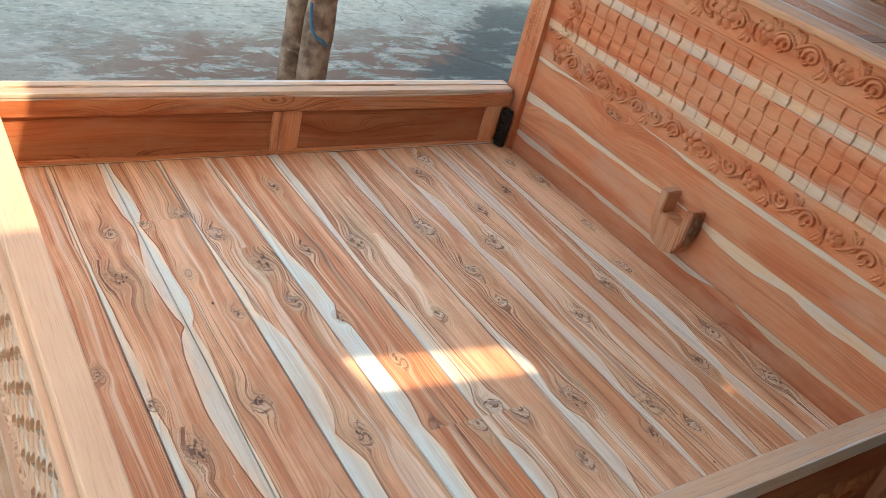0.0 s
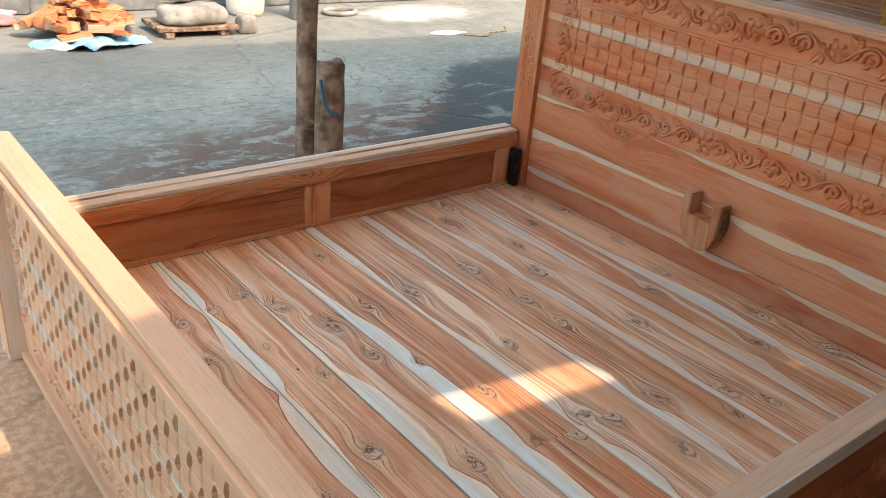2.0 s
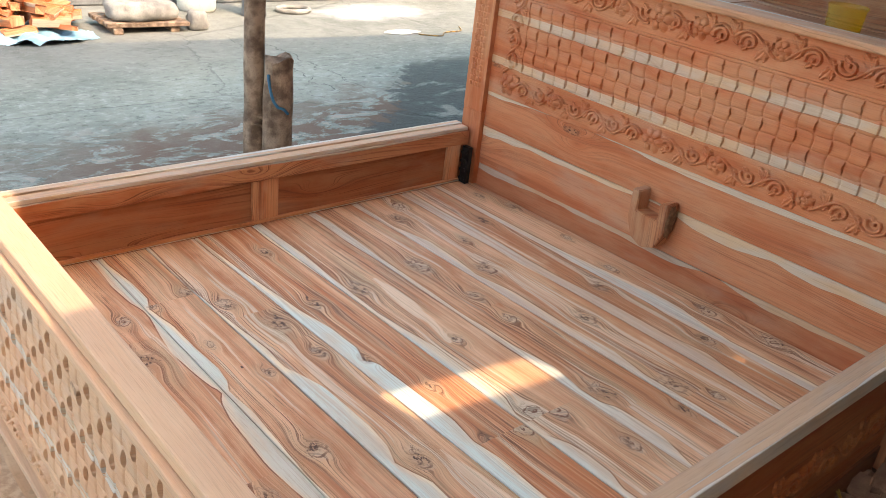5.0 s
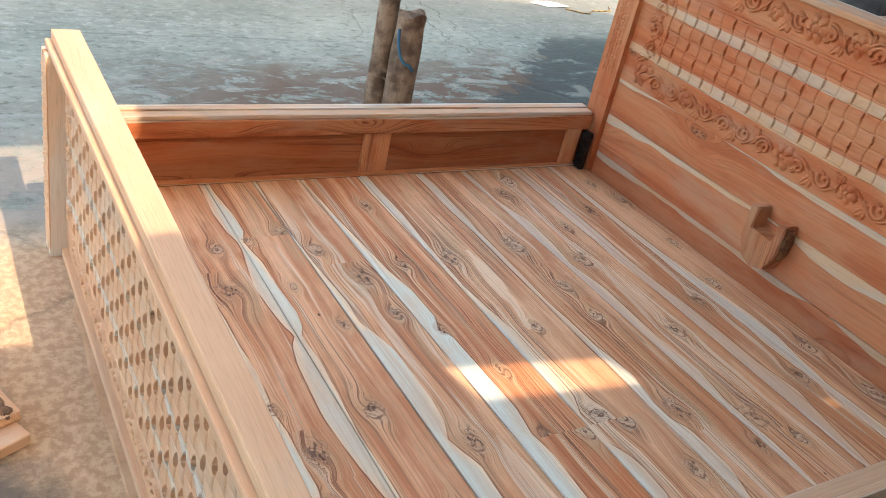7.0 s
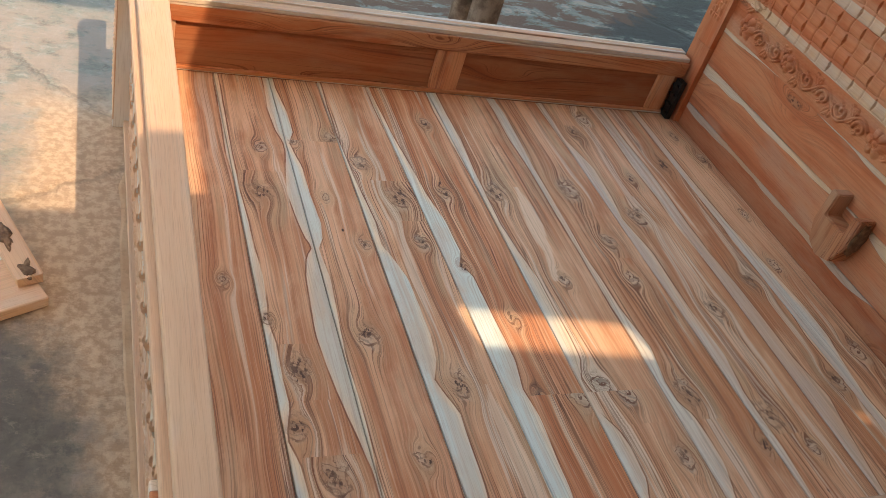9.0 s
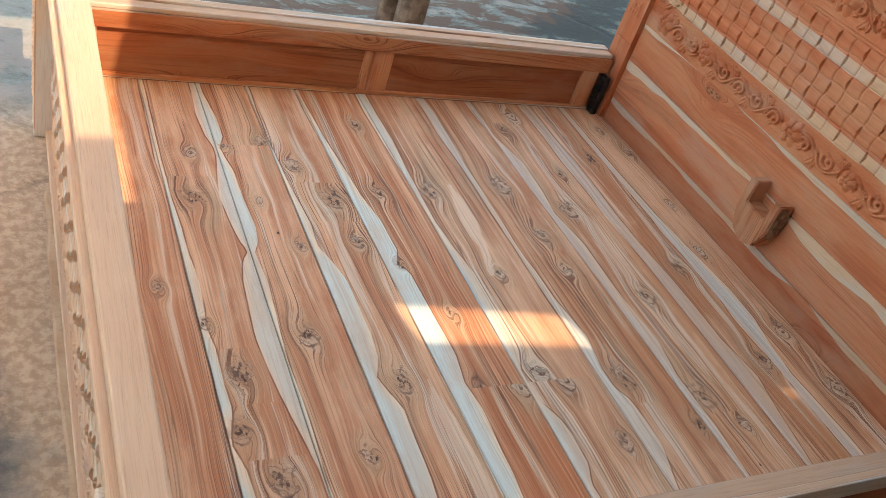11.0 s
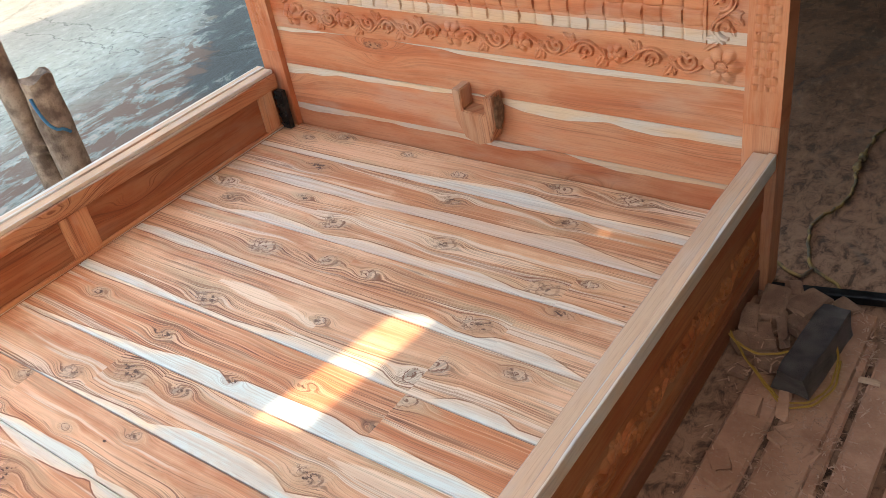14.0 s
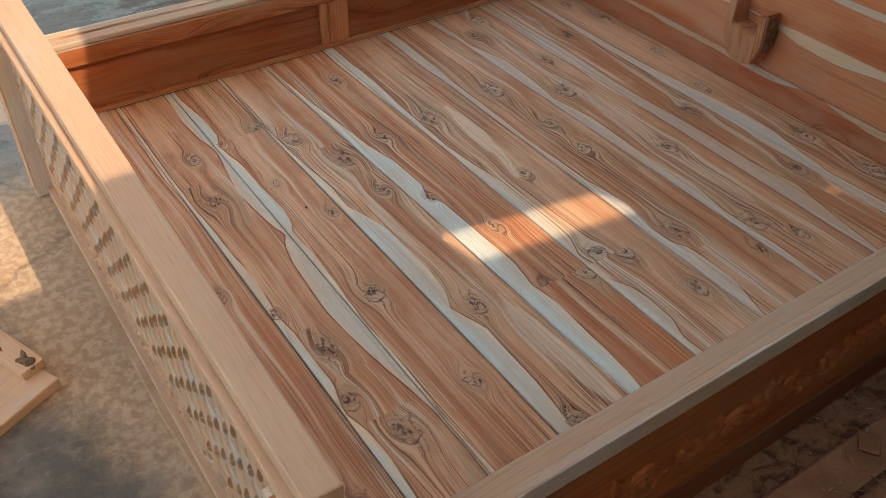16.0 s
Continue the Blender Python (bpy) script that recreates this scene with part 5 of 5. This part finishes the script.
# offcut heap on a blue sheet
tagged(patch("ground_sheet", 1.50, 5.64, 0.42, 0.26, BLUE_SHEET, 0.006, 5.0, ragged=0.35, crumple=0.07, cells=40), "crumpled pale blue plastic sheet spread on the yard", "sheet")
for k in range(36):
    a, rr = random.uniform(0, 6.28), random.random() ** 0.6
    x, y = 1.48 + 0.40 * rr * math.cos(a), 5.86 + 0.24 * rr * math.sin(a)
    z = 0.03 + max(0.0, (1 - rr)) * 0.28 * random.uniform(0.5, 1.0)
    w = wood_piece("firewood", (random.uniform(0.16, 0.36), random.uniform(0.05, 0.11), random.uniform(0.025, 0.07)),
                   pose(x, y, z, random.uniform(-14, 14), random.uniform(-12, 12), random.uniform(0, 180)), None, TEAK_RED, tone=0.05, rough=0.008)
    tagged(w, "orange teak offcut in a heap on the plastic sheet", "offcut", "heap of offcuts")
tagged(lump("pink_bundle", (0.20, 0.12, 0.06), pose(0.95, 6.35, 0.0), PINK, 4.0, 0.4), "faded pink cloth bundle on the yard", "cloth")
pal = thing("stone_stand", "low stand of weathered planks on the yard", "stand")
for k in range(3):
    wood_piece("slat", (0.62, 0.12, 0.035), pose(2.30, 5.63 + 0.14 * k, 0.045, 0, 0, -6), pal, BARK, bevel=0.006)
for k in (-1, 1):
    wood_piece("bearer", (0.40, 0.07, 0.044), pose(2.30 + 0.22 * k, 5.77, 0.0, 0, 0, 84), pal, BARK, bevel=0.006)
tagged(lump("flat_stone", (0.27, 0.17, 0.085), pose(2.30, 5.74, 0.082, 0, 0, -5), STONE, 1.0, 0.16), "flat grey rough stone on a plank stand", "stone")
tagged(lump("round_stone", (0.17, 0.12, 0.06), pose(2.26, 5.82, 0.245, 0, 0, 20), STONE, 6.0, 0.14), "smaller pale stone on a flat stone", "stone")
tagged(lump("cobble", (0.08, 0.07, 0.085), pose(2.70, 5.62, 0.0), STONE, 9.0, 0.2), "fist-sized grey stone on the yard", "stone")
jug = thing("jerrycan", "dirty white plastic can standing on the yard", "can")
turned("body", [(0.145, 0.0), (0.16, 0.02), (0.165, 0.10), (0.155, 0.30), (0.16, 0.34), (0.12, 0.40), (0.05, 0.42), (0.05, 0.46)], pose(3.02, 6.28, 0.0), WHITE_PLASTIC, jug)
turned("cap", [(0.045, 0.46), (0.055, 0.462), (0.055, 0.49), (0.04, 0.495)], pose(3.02, 6.28, 0.0), GREY_PAINT, jug)
turned_can = turned("drum", [(0.105, 0.0), (0.11, 0.01), (0.10, 0.06), (0.10, 0.50), (0.108, 0.52), (0.09, 0.525)], pose(3.40, 5.98, 0.0), KERB)
tagged(turned_can, "grey-white cement-stained drum standing on the yard", "drum")
ring_pts = [(3.84 + 0.15 * math.cos(q * math.pi / 8), 6.05 + 0.11 * math.sin(q * math.pi / 8), 0.022) for q in range(17)]
hose = tube("rubber_ring", ring_pts, 0.022, GREY_PAINT, seg=10)
hose.data.materials[0] = STONE
tagged(hose, "flat grey rubber ring lying on the yard", "ring")
tagged(patch("white_rag", 4.35, 5.12, 0.20, 0.09, WHITE_PLASTIC, 0.004, 12.0, ragged=0.5, crumple=0.025, cells=36), "white rag dropped on the concrete", "rag")
tagged(tube("thread", [(4.45, 5.0, 0.006), (4.62, 4.9, 0.006), (4.75, 5.0, 0.006), (4.95, 5.02, 0.006), (5.05, 5.15, 0.006)], 0.006, DARK_CORD), "thin dark cord on the yard", "cord")

# platform and blue house wall across the yard
plat = thing("platform", "pale cement platform along the house front", "platform", kind="structure")
bm = bmesh.new()
base = pose(3.87, 6.50, 0.0, 0, 0, -3.5)
at_box(bm, (-9, 0, 0), (11, 0.35, 0.16), base)
bmesh.ops.bevel(bm, geom=list(bm.edges), offset=0.02, segments=2, affect="EDGES")
part("slab", bm, PLATFORM, plat)
kx = -9.0
while kx < 10.6:
    kw = random.uniform(0.7, 1.3)
    bm = bmesh.new()
    at_box(bm, (kx + 0.001, -0.03 + random.uniform(-0.006, 0.006), 0.0), (kx + kw - 0.001, -0.002, 0.148 + random.uniform(-0.012, 0.006)), base)
    bmesh.ops.bevel(bm, geom=list(bm.edges), offset=0.012, segments=2, affect="EDGES")
    part("kerb_stone", bm, KERB, plat)
    kx += kw
house = thing("house", "low house with flaked light blue limewashed wall", "house")
bm = bmesh.new()
at_box(bm, (-9, 0.352, 0.0), (11, 0.60, 3.2), base)
part("wall", bm, BLUE_WALL, house)
bm = bmesh.new()
at_box(bm, (-9.3, 0.2, 3.2), (11.3, 3.6, 3.3), base)
part("roof", bm, ROOFING, house)
tagged(lump("boulder", (0.27, 0.15, 0.17), pose(5.72, 6.53, 0.158), DARK_STONE, 14.0, 0.2), "dark rough boulder at the platform edge", "stone")

# ---- in the shed ----
# carved bed end laid flat on trestles as a table
TZ = 0.72
panel = thing("footboard_blank", "carved teak bed end laid flat across trestles", "bed end")
tm = Matrix(((0.998, 0.070, 0, 4.148), (0.050, 0.9975, 0, 0.346), (0, 0, 1, TZ), (0, 0, 0, 1)))


def tp(name, u0, v0, u1, v1, z0, z1, along, tone=0.0, sap=(0, 0), label="", material=None):
    material = material or TEAK_CAP
    lx, ly = u1 - u0, v1 - v0
    if along == "v":
        m = tm @ pose((u0 + u1) / 2, (v0 + v1) / 2, z0, 0, 0, 90)
        return wood_piece(name, (ly, lx, z1 - z0), m, panel, material, label, sap, tone)
    return wood_piece(name, (lx, ly, z1 - z0), tm @ pose((u0 + u1) / 2, (v0 + v1) / 2, z0), panel, material, label, sap, tone)


LT, DT = 2.40, 1.48
tp("frame_rail", 0, 0, 0.24, LT, -0.05, 0, "v", 0.6)
tp("frame_rail", DT - 0.1, 0, DT, LT, -0.05, 0, "v", 0.5)
tp("frame_end", 0.2405, 0, DT - 0.1005, 0.12, -0.05, -0.001, "u", 0.35)
tp("frame_end", 0.2405, LT - 0.12, DT - 0.1005, LT, -0.05, -0.001, "u", 0.5)
tp("inner_rail", 0.55, 0.1205, 0.63, LT - 0.1205, -0.045, -0.002, "v", 0.4)
for v in (0.78, 1.50):
    tp("divider", 0.2405, v, 0.5495, v + 0.11, -0.045, -0.002, "u", 0.85)
tp("plank", 0.6305, 0.1205, 0.90, LT - 0.1205, -0.045, -0.006, "v", 0.30, (0.05, 0.02))
tp("plank", 0.9015, 0.1205, 1.14, LT - 0.1205, -0.045, -0.007, "v", 0.40, (0.02, 0.0))
tp("plank", 1.1415, 0.1205, DT - 0.1005, LT - 0.1205, -0.045, -0.006, "v", 0.55, (0.0, 0.0))


def lattice_carving(U, V):
    H = weave(U, V, 0.035, 0.03, 0.018)
    flower(H, U, V, 0.30, 0.15, 0.11, 0.02, 8)
    return H


for v, tone in ((0.1215, 0.0), (0.8915, 0.0), (1.6115, 0.0)):
    wide = min(0.655, LT - 0.122 - v)
    o = tm @ Vector((0.2415, v, -0.022))
    ux, vx = tm.to_3x3() @ Vector((0, 1, 0)), tm.to_3x3() @ Vector((1, 0, 0))
    if v == 0.8915:
        tp("plank", 0.2415, v, 0.5485, 1.4985, -0.045, -0.004, "v", 0.5, (0.02, 0.02))
    else:
        relief("carved_inset", tuple(o), tuple(ux), tuple(vx), (0, 0, 1), wide, 0.305, lattice_carving, panel, AMBER_WOOD if v < 0.5 else TEAK_CARVED,
               "pierced carved inset wet with varnish" if v < 0.5 else "pale carved inset", step=0.008, tone=0.0, back=0.02)
for u, v in ((1.36, 0.20), (0.25, 1.5), (0.25, 2.2), (1.36, 2.2)):
    x, y, zt = tm @ Vector((u, v, -0.052))
    leg = wood_piece("trestle_leg", (zt, 0.07, 0.05), pose(x, y, 0.0, 0, -90, 0) @ pose(zt / 2, 0, -0.025), None, TEAK, tone=0.25)
    tagged(leg, "upright sawn timber that props the bed end", "prop", "props under the bed end")
    leg2 = wood_piece("prop", (zt - 0.02, 0.09, 0.03), pose(x + 0.08, y - 0.10, 0.0, 0, -95, 12) @ pose((zt - 0.02) / 2, 0, -0.015), None, TEAK, tone=0.20)
    tagged(leg2, "slanted teak board that leans under the bed end", "board", "props under the bed end")
for k in range(2):
    tagged(wood_piece("hinge_plate", (0.16, 0.035, 0.006), tm @ pose(1.38, 0.07 + 0.0 * k, 0.001 + 0.007 * k, 0, 0, 5 - 14 * k), None, IRON), "small black iron plate on the bed end", "bracket")

tub = thing("varnish_tub", "yellow translucent plastic tub a third full of amber varnish", "tub")
jm = pose(4.60, 1.48, TZ + 0.0005)
turned("tub_wall", [(0.086, 0.0), (0.090, 0.004), (0.104, 0.232), (0.110, 0.236), (0.110, 0.250), (0.104, 0.250), (0.100, 0.236), (0.086, 0.008)], jm, TUB, tub)
turned("varnish", [(0.0865, 0.010), (0.0925, 0.078), (0.002, 0.079)], jm, VARNISH, tub, "amber liquid")

# an unfinished bed end that stands behind
stand = thing("bed_end", "unfinished teak bed end with turned finials, standing in the shed", "bed end")
# the dark tones put the shed's shade into the wood of the bed end
for y in (0.385, 2.75):
    board("post", (5.855, y - 0.05, 0.0), (5.945, y + 0.05, 1.08), 2, 1, stand, TEAK, tone=0.75, bevel=0.006)
    turned("finial", [(0.034, 1.105), (0.050, 1.13), (0.046, 1.16), (0.028, 1.185), (0.050, 1.225), (0.054, 1.26), (0.030, 1.30), (0.008, 1.315)], pose(5.90, y, 0.0), TEAK, stand, wood=True).color = (0, 0, 0.7, 1)
    board("post_cap", (5.845, y - 0.058, 1.0805), (5.955, y + 0.058, 1.105), 1, 0, stand, TEAK, tone=0.35, bevel=0.006)
# the darkest board stands for the shaded slot
for y0, y1, z0, z1, tone, sap in ((0.452, 2.70, 0.30, 0.62, 0.6, (0, 0)), (0.452, 1.42, 0.621, 0.725, 1.15, (0, 0)), (1.421, 1.56, 0.621, 0.725, 0.05, (0, 0)), (1.561, 2.70, 0.621, 0.725, 0.45, (0, 0)), (0.452, 2.70, 0.726, 1.04, 0.42, (0.0, 0.012))):
    board("rail", (5.88, y0, z0), (5.915, y1, z1), 1, 2, stand, TEAK_RED, sap=sap, tone=tone)
bm = bmesh.new()
top = [(0.45, 1.041), (2.70, 1.041), (2.70, 1.30)] + [(2.70 - 2.0 * k / 16, 1.36 + 0.06 * math.cos(k / 16 * math.pi * 4)) for k in range(17)] + [(0.60, 1.24), (0.57, 1.10), (0.45, 1.09)]
f = [bm.verts.new((5.88, y, z)) for y, z in top]
b = [bm.verts.new((5.912, y, z)) for y, z in top]
bm.faces.new(f)
bm.faces.new(b[::-1])
for i in range(len(top)):
    j = (i + 1) % len(top)
    bm.faces.new((f[i], b[i], b[j], f[j]))
bmesh.ops.recalc_face_normals(bm, faces=list(bm.faces))
wood_uv(bm, 1, 2, (5.88, 0.45, 1.02), (5.91, 2.7, 1.42), 4.0)
part("crest_board", bm, TEAK, stand, "shaped top board").color = (0.0, 0.0, 0.50, 1)
for k in range(5):
    x = 6.15 + 0.04 * k
    s = wood_piece("leaning_board", (1.5, 0.16, 0.028), pose(x, 3.05 - 0.13 * k, 0.0, 0, -78, 0) @ pose(0.75, 0, 0), None, TEAK, tone=random.uniform(0.2, 0.5), sap=(0.03, 0.02))
    tagged(s, "sawn teak board stood on end against others", "board", "boards stood on end")
sack = lump("dark_sack", (0.32, 0.25, 0.42), pose(6.7, 3.75, 0.0), DARK_CLOTH, 3.0, 0.3)
tagged(sack, "dark bulging sack on the ground beside boards", "sack")
grille = thing("window_grille", "grey metal diagonal grille leaning on a sack", "grille")
gm = pose(6.55, 3.15, 0.25, 70, 0, 60)
for k in range(9):
    for s in (-1, 1):
        tube("bar", [gm @ Vector((-0.45 + 0.11 * k, 0.0, 0.002 * s)), gm @ Vector((-0.45 + 0.11 * k + s * 0.35, 0.6, 0.002 * s))], 0.010, GREY_METAL, grille, seg=6)
tagged(lump("blue_bag", (0.22, 0.12, 0.05), pose(5.95, 3.45, 0.0), BLUE_SHEET, 5.0, 0.5), "crumpled pale blue plastic bag on the ground", "bag")
mach = thing("grinder_stand", "dark small machine on a stool in the shed", "machine")
bm = bmesh.new()
at_box(bm, (5.80, -0.10, 0.0), (6.00, 0.10, 0.12))
at_box(bm, (5.84, -0.06, 0.12), (5.96, 0.06, 0.16))
bmesh.ops.bevel(bm, geom=list(bm.edges), offset=0.01, segments=1, affect="EDGES")
part("case", bm, RUBBER, mach)
tube("handle", [(5.85, 0.0, 0.16), (5.87, 0.0, 0.21), (5.93, 0.0, 0.21), (5.95, 0.0, 0.16)], 0.009, IRON, mach)
stool = thing("stool", "dark wooden stool standing in the shed", "stool")
for x, y in ((6.2, -0.85), (6.2, -0.55), (6.5, -0.85), (6.5, -0.55)):
    wood_piece("leg", (0.5, 0.045, 0.045), pose(x, y, 0.0, 0, -90, 0) @ pose(0.25, 0, -0.022), stool, DUSTY_WOOD)
wood_piece("seat", (0.42, 0.42, 0.03), pose(6.35, -0.70, 0.5005), stool, DUSTY_WOOD)


def cable(name, pts, r, mat, label):
    tagged(tube(name, [(x, y, r + 0.002) for x, y in pts], r, mat, wave=0.012), label, "cable")


cable("extension_cord", [(2.06, -0.385), (2.10, -0.365), (2.18, -0.337), (2.234, -0.256), (2.33, -0.215), (2.42, -0.19), (2.50, -0.19), (2.68, -0.25), (2.86, -0.22), (3.0, -0.222), (3.14, -0.23), (3.32, -0.305), (3.62, -0.36), (3.9, -0.30), (4.07, -0.28), (4.15, -0.45), (4.5, -0.55), (5.2, -0.3), (5.80, -0.05)], 0.0058, DARK_CORD, "twisted yellow-brown cord along the shed floor")
cable("cord_loop", [(2.234, -0.256), (2.19, -0.245), (2.20, -0.18), (2.235, -0.13), (2.25, -0.10), (2.22, -0.06)], 0.006, DARK_CORD, "slack loop of yellow-brown cord by the bed leg")
for k, x in enumerate((2.86, 2.94)):
    tagged(lump("cord_knot", (0.022, 0.013, 0.011), pose(x, -0.222, 0.004), DARK_CORD, k, 0.4), "knot of taped cord on the floor", "cord")
for k in range(2):
    cable("cord_coil", [(5.25 + 0.32 * math.cos(a * 0.7 + k) + 0.06 * math.sin(a * 2.3), -0.02 + 0.22 * math.sin(a * 0.7 + k)) for a in range(16)], 0.0038, DARK_CORD, "loose coil of dark cable on the floor")
tagged(lump("clod", (0.05, 0.035, 0.025), pose(4.55, -0.16, 0.0), DARK_CLOTH, 3.0, 0.4), "small dark clod on the shed floor", "clod")
tagged(patch("foil_scrap", 5.25, 0.62, 0.09, 0.06, WHITE_PLASTIC, 0.004, 4.0, ragged=0.5, crumple=0.03, cells=24), "crumpled pale scrap on the floor", "scrap")

# ---- planks and rubble beside the near rail ----
for y, w, x0, x1, h, a in ((-0.295, 0.100, 0.2, 1.70, 0.036, -0.8), (-0.418, 0.112, -0.1, 2.06, 0.030, -0.6), (-0.575, 0.085, 0.0, 1.88, 0.048, 0.3), (-0.495, 0.036, 0.3, 1.97, 0.018, 0.5), (-0.73, 0.17, 0.1, 1.95, 0.04, 0.8), (-0.95, 0.18, -0.2, 2.0, 0.035, -1.0), (-1.16, 0.18, 0.2, 2.1, 0.04, 0.6)):
    w_ob = wood_piece("floor_plank", (x1 - x0, w, h), pose((x0 + x1) / 2, y, 0.001, random.uniform(-1.5, 1.5), 0, a), None, DUSTY_WOOD, rough=0.003, bevel=0.006)
    tagged(w_ob, "old reddish dusty plank lying on the ground beside the bed", "plank", "planks beside the bed")
# loose curls and slivers strewn over the planks
verts, faces = [], []
for k in range(1500):
    x, y = random.uniform(0.3, 2.05), random.choice((-0.50, -0.50, -0.42, -0.30)) + random.gauss(0, 0.055)
    a, ln, w = random.uniform(0, 3.14), random.uniform(0.006, 0.030), random.uniform(0.0008, 0.0024)
    z = random.uniform(0.050, 0.054) if y < -0.53 else random.uniform(0.034, 0.042)
    c, s = math.cos(a), math.sin(a)
    base_i = len(verts)
    for q in (-0.5, 0.0, 0.5):
        for e in (-1, 1):
            verts.append((x + c * q * ln - s * e * w + 0.2 * ln * abs(q) * s, y + s * q * ln + c * e * w, z + (0.003 if q == 0 else 0)))
    faces += [(base_i, base_i + 2, base_i + 3, base_i + 1), (base_i + 2, base_i + 4, base_i + 5, base_i + 3)]
me = bpy.data.meshes.new("wood_shavings")
me.from_pydata(verts, [], faces)
me.materials.append(plain("red_shavings", (0.44, 0.23, 0.14), (0.56, 0.33, 0.22), 30.0, 0.95))
tagged(new("wood_shavings", me), "reddish wood shavings strewn over planks", "shavings", kind="stuff")
bar = wood_piece("iron_bar", (1.2, 0.035, 0.03), pose(2.225, -0.76, 0.001, 0, 0, 104), None, IRON)
tagged(bar, "long black iron bar lying on the ground", "bar")
for x, y, sx, sy, sz, a in ((1.99, -0.215, 0.14, 0.070, 0.05, 8), (1.845, -0.225, 0.11, 0.075, 0.035, 30), (2.03, -0.300, 0.12, 0.085, 0.04, -25), (1.905, -0.270, 0.13, 0.028, 0.045, 18), (1.81, -0.185, 0.09, 0.05, 0.03, 40),
                            (1.90, -0.175, 0.12, 0.055, 0.045, 15), (1.93, -0.305, 0.09, 0.055, 0.04, 60), (1.76, -0.285, 0.08, 0.05, 0.03, -40), (2.08, -0.245, 0.09, 0.05, 0.035, 20), (1.70, -0.215, 0.06, 0.04, 0.02, 80),
                            (1.97, -0.150, 0.09, 0.05, 0.03, 5), (2.07, -0.40, 0.08, 0.05, 0.03, 50)):
    bm = bmesh.new()
    at_box(bm, (-sx / 2, -sy / 2, 0), (sx / 2, sy / 2, sz), pose(x, y, 0.003, random.uniform(-6, 6), random.uniform(-6, 6), a))
    bmesh.ops.bevel(bm, geom=list(bm.edges), offset=0.006, segments=1, affect="EDGES")
    for v in bm.verts:
        v.co += Vector((random.uniform(-1, 1), random.uniform(-1, 1), random.uniform(0, 0.5))) * 0.006
    tagged(part("brick_piece", bm, BRICK), "broken brown brick piece on the ground beside the bed", "brick", "brick rubble beside the bed")
# wrapped block: a sloped wedge with creased faces
bm = bmesh.new()
at_box(bm, (-0.155, -0.052, 0), (0.155, 0.052, 0.080))
bmesh.ops.subdivide_edges(bm, edges=list(bm.edges), cuts=5, use_grid_fill=True)
for v in bm.verts:
    top = v.co.z / 0.08
    v.co.y *= 1.0 - 0.30 * top + (0.12 if v.co.x < -0.1 else 0.0)
    v.co.x += 0.045 * top * (v.co.x < 0) * -0.6
    if v.co.x < -0.10:
        v.co.y *= 0.82
    d = Vector((noise.noise(v.co * 22), noise.noise(v.co * 22 + Vector((4, 0, 0))), noise.noise(v.co * 24 + Vector((0, 7, 0)))))
    v.co += d * 0.006
    v.co.z = max(v.co.z, 0.0)
bmesh.ops.transform(bm, matrix=pose(1.80, -0.378, 0.038, 0, 3, -4), verts=list(bm.verts))
tagged(part("wrapped_block", bm, RUBBER), "black plastic-wrapped block with dusty creases, lying on planks", "block")


def wire(pts, r):
    tagged(tube("yellow_wire", [(x, y, z) for x, y, z in pts], r, YELLOW_CORD, wave=0.004), "thin yellow cable looped round the wrapped block", "cable")


wire([(1.845, -0.125, 0.012), (1.812, -0.15, 0.05), (1.76, -0.19, 0.052), (1.681, -0.271, 0.050), (1.617, -0.351, 0.046), (1.625, -0.395, 0.045), (1.655, -0.425, 0.045), (1.718, -0.446, 0.045), (1.809, -0.438, 0.050), (1.847, -0.425, 0.070)], 0.0032)
wire([(1.835, -0.125, 0.012), (1.80, -0.152, 0.050), (1.75, -0.20, 0.052), (1.668, -0.28, 0.050), (1.602, -0.36, 0.046), (1.612, -0.405, 0.046), (1.648, -0.437, 0.046), (1.72, -0.456, 0.046), (1.815, -0.444, 0.050)], 0.0032)
wire([(1.78, -0.172, 0.050), (1.765, -0.215, 0.044), (1.76, -0.245, 0.044), (1.775, -0.285, 0.044), (1.80, -0.315, 0.044)], 0.0038)
for x, y, sx, sy, a in ((1.567, -0.290, 0.075, 0.055, 10), (1.36, -0.290, 0.06, 0.05, 35), (1.30, -0.31, 0.05, 0.04, 70), (1.62, -0.36, 0.13, 0.03, 12), (1.49, -0.385, 0.05, 0.03, 60)):
    c = wood_piece("wood_offcut", (sx, sy, 0.014), pose(x, y, 0.036, 0, 0, a), None, DUSTY_WOOD, rough=0.004)
    tagged(c, "small dusty offcut lying on the planks", "offcut", "chips on the planks")
for k in range(16):
    x, y = random.uniform(0.7, 1.9), random.uniform(-0.70, -0.24)
    c = wood_piece("wood_chip", (random.uniform(0.02, 0.06), random.uniform(0.010, 0.03), 0.006), pose(x, y, 0.040 if y > -0.52 else 0.050, 0, 0, random.uniform(0, 180)), None, DUSTY_WOOD if k % 3 else PALE, rough=0.003)
    tagged(c, "small wood chip lying on the dusty planks", "chip", "chips on the planks")
sheet = thing("plywood_sheet", "orange-brown board panel with a pale edge strip, resting on planks", "board")
sm = pose(1.80, -0.98, 0.06, -6, 0, 6)
wood_piece("sheet", (0.86, 0.56, 0.014), sm, sheet, plain("brown_board", (0.36, 0.19, 0.11), (0.46, 0.27, 0.165), 3.0, 0.8))
wood_piece("edge_strip", (0.86, 0.045, 0.022), sm @ pose(0, 0.304, 0), sheet, DUSTY_WOOD)
wood_piece("edge_strip", (0.60, 0.045, 0.022), sm @ pose(0.454, 0.022, 0, 0, 0, 90), sheet, DUSTY_WOOD)
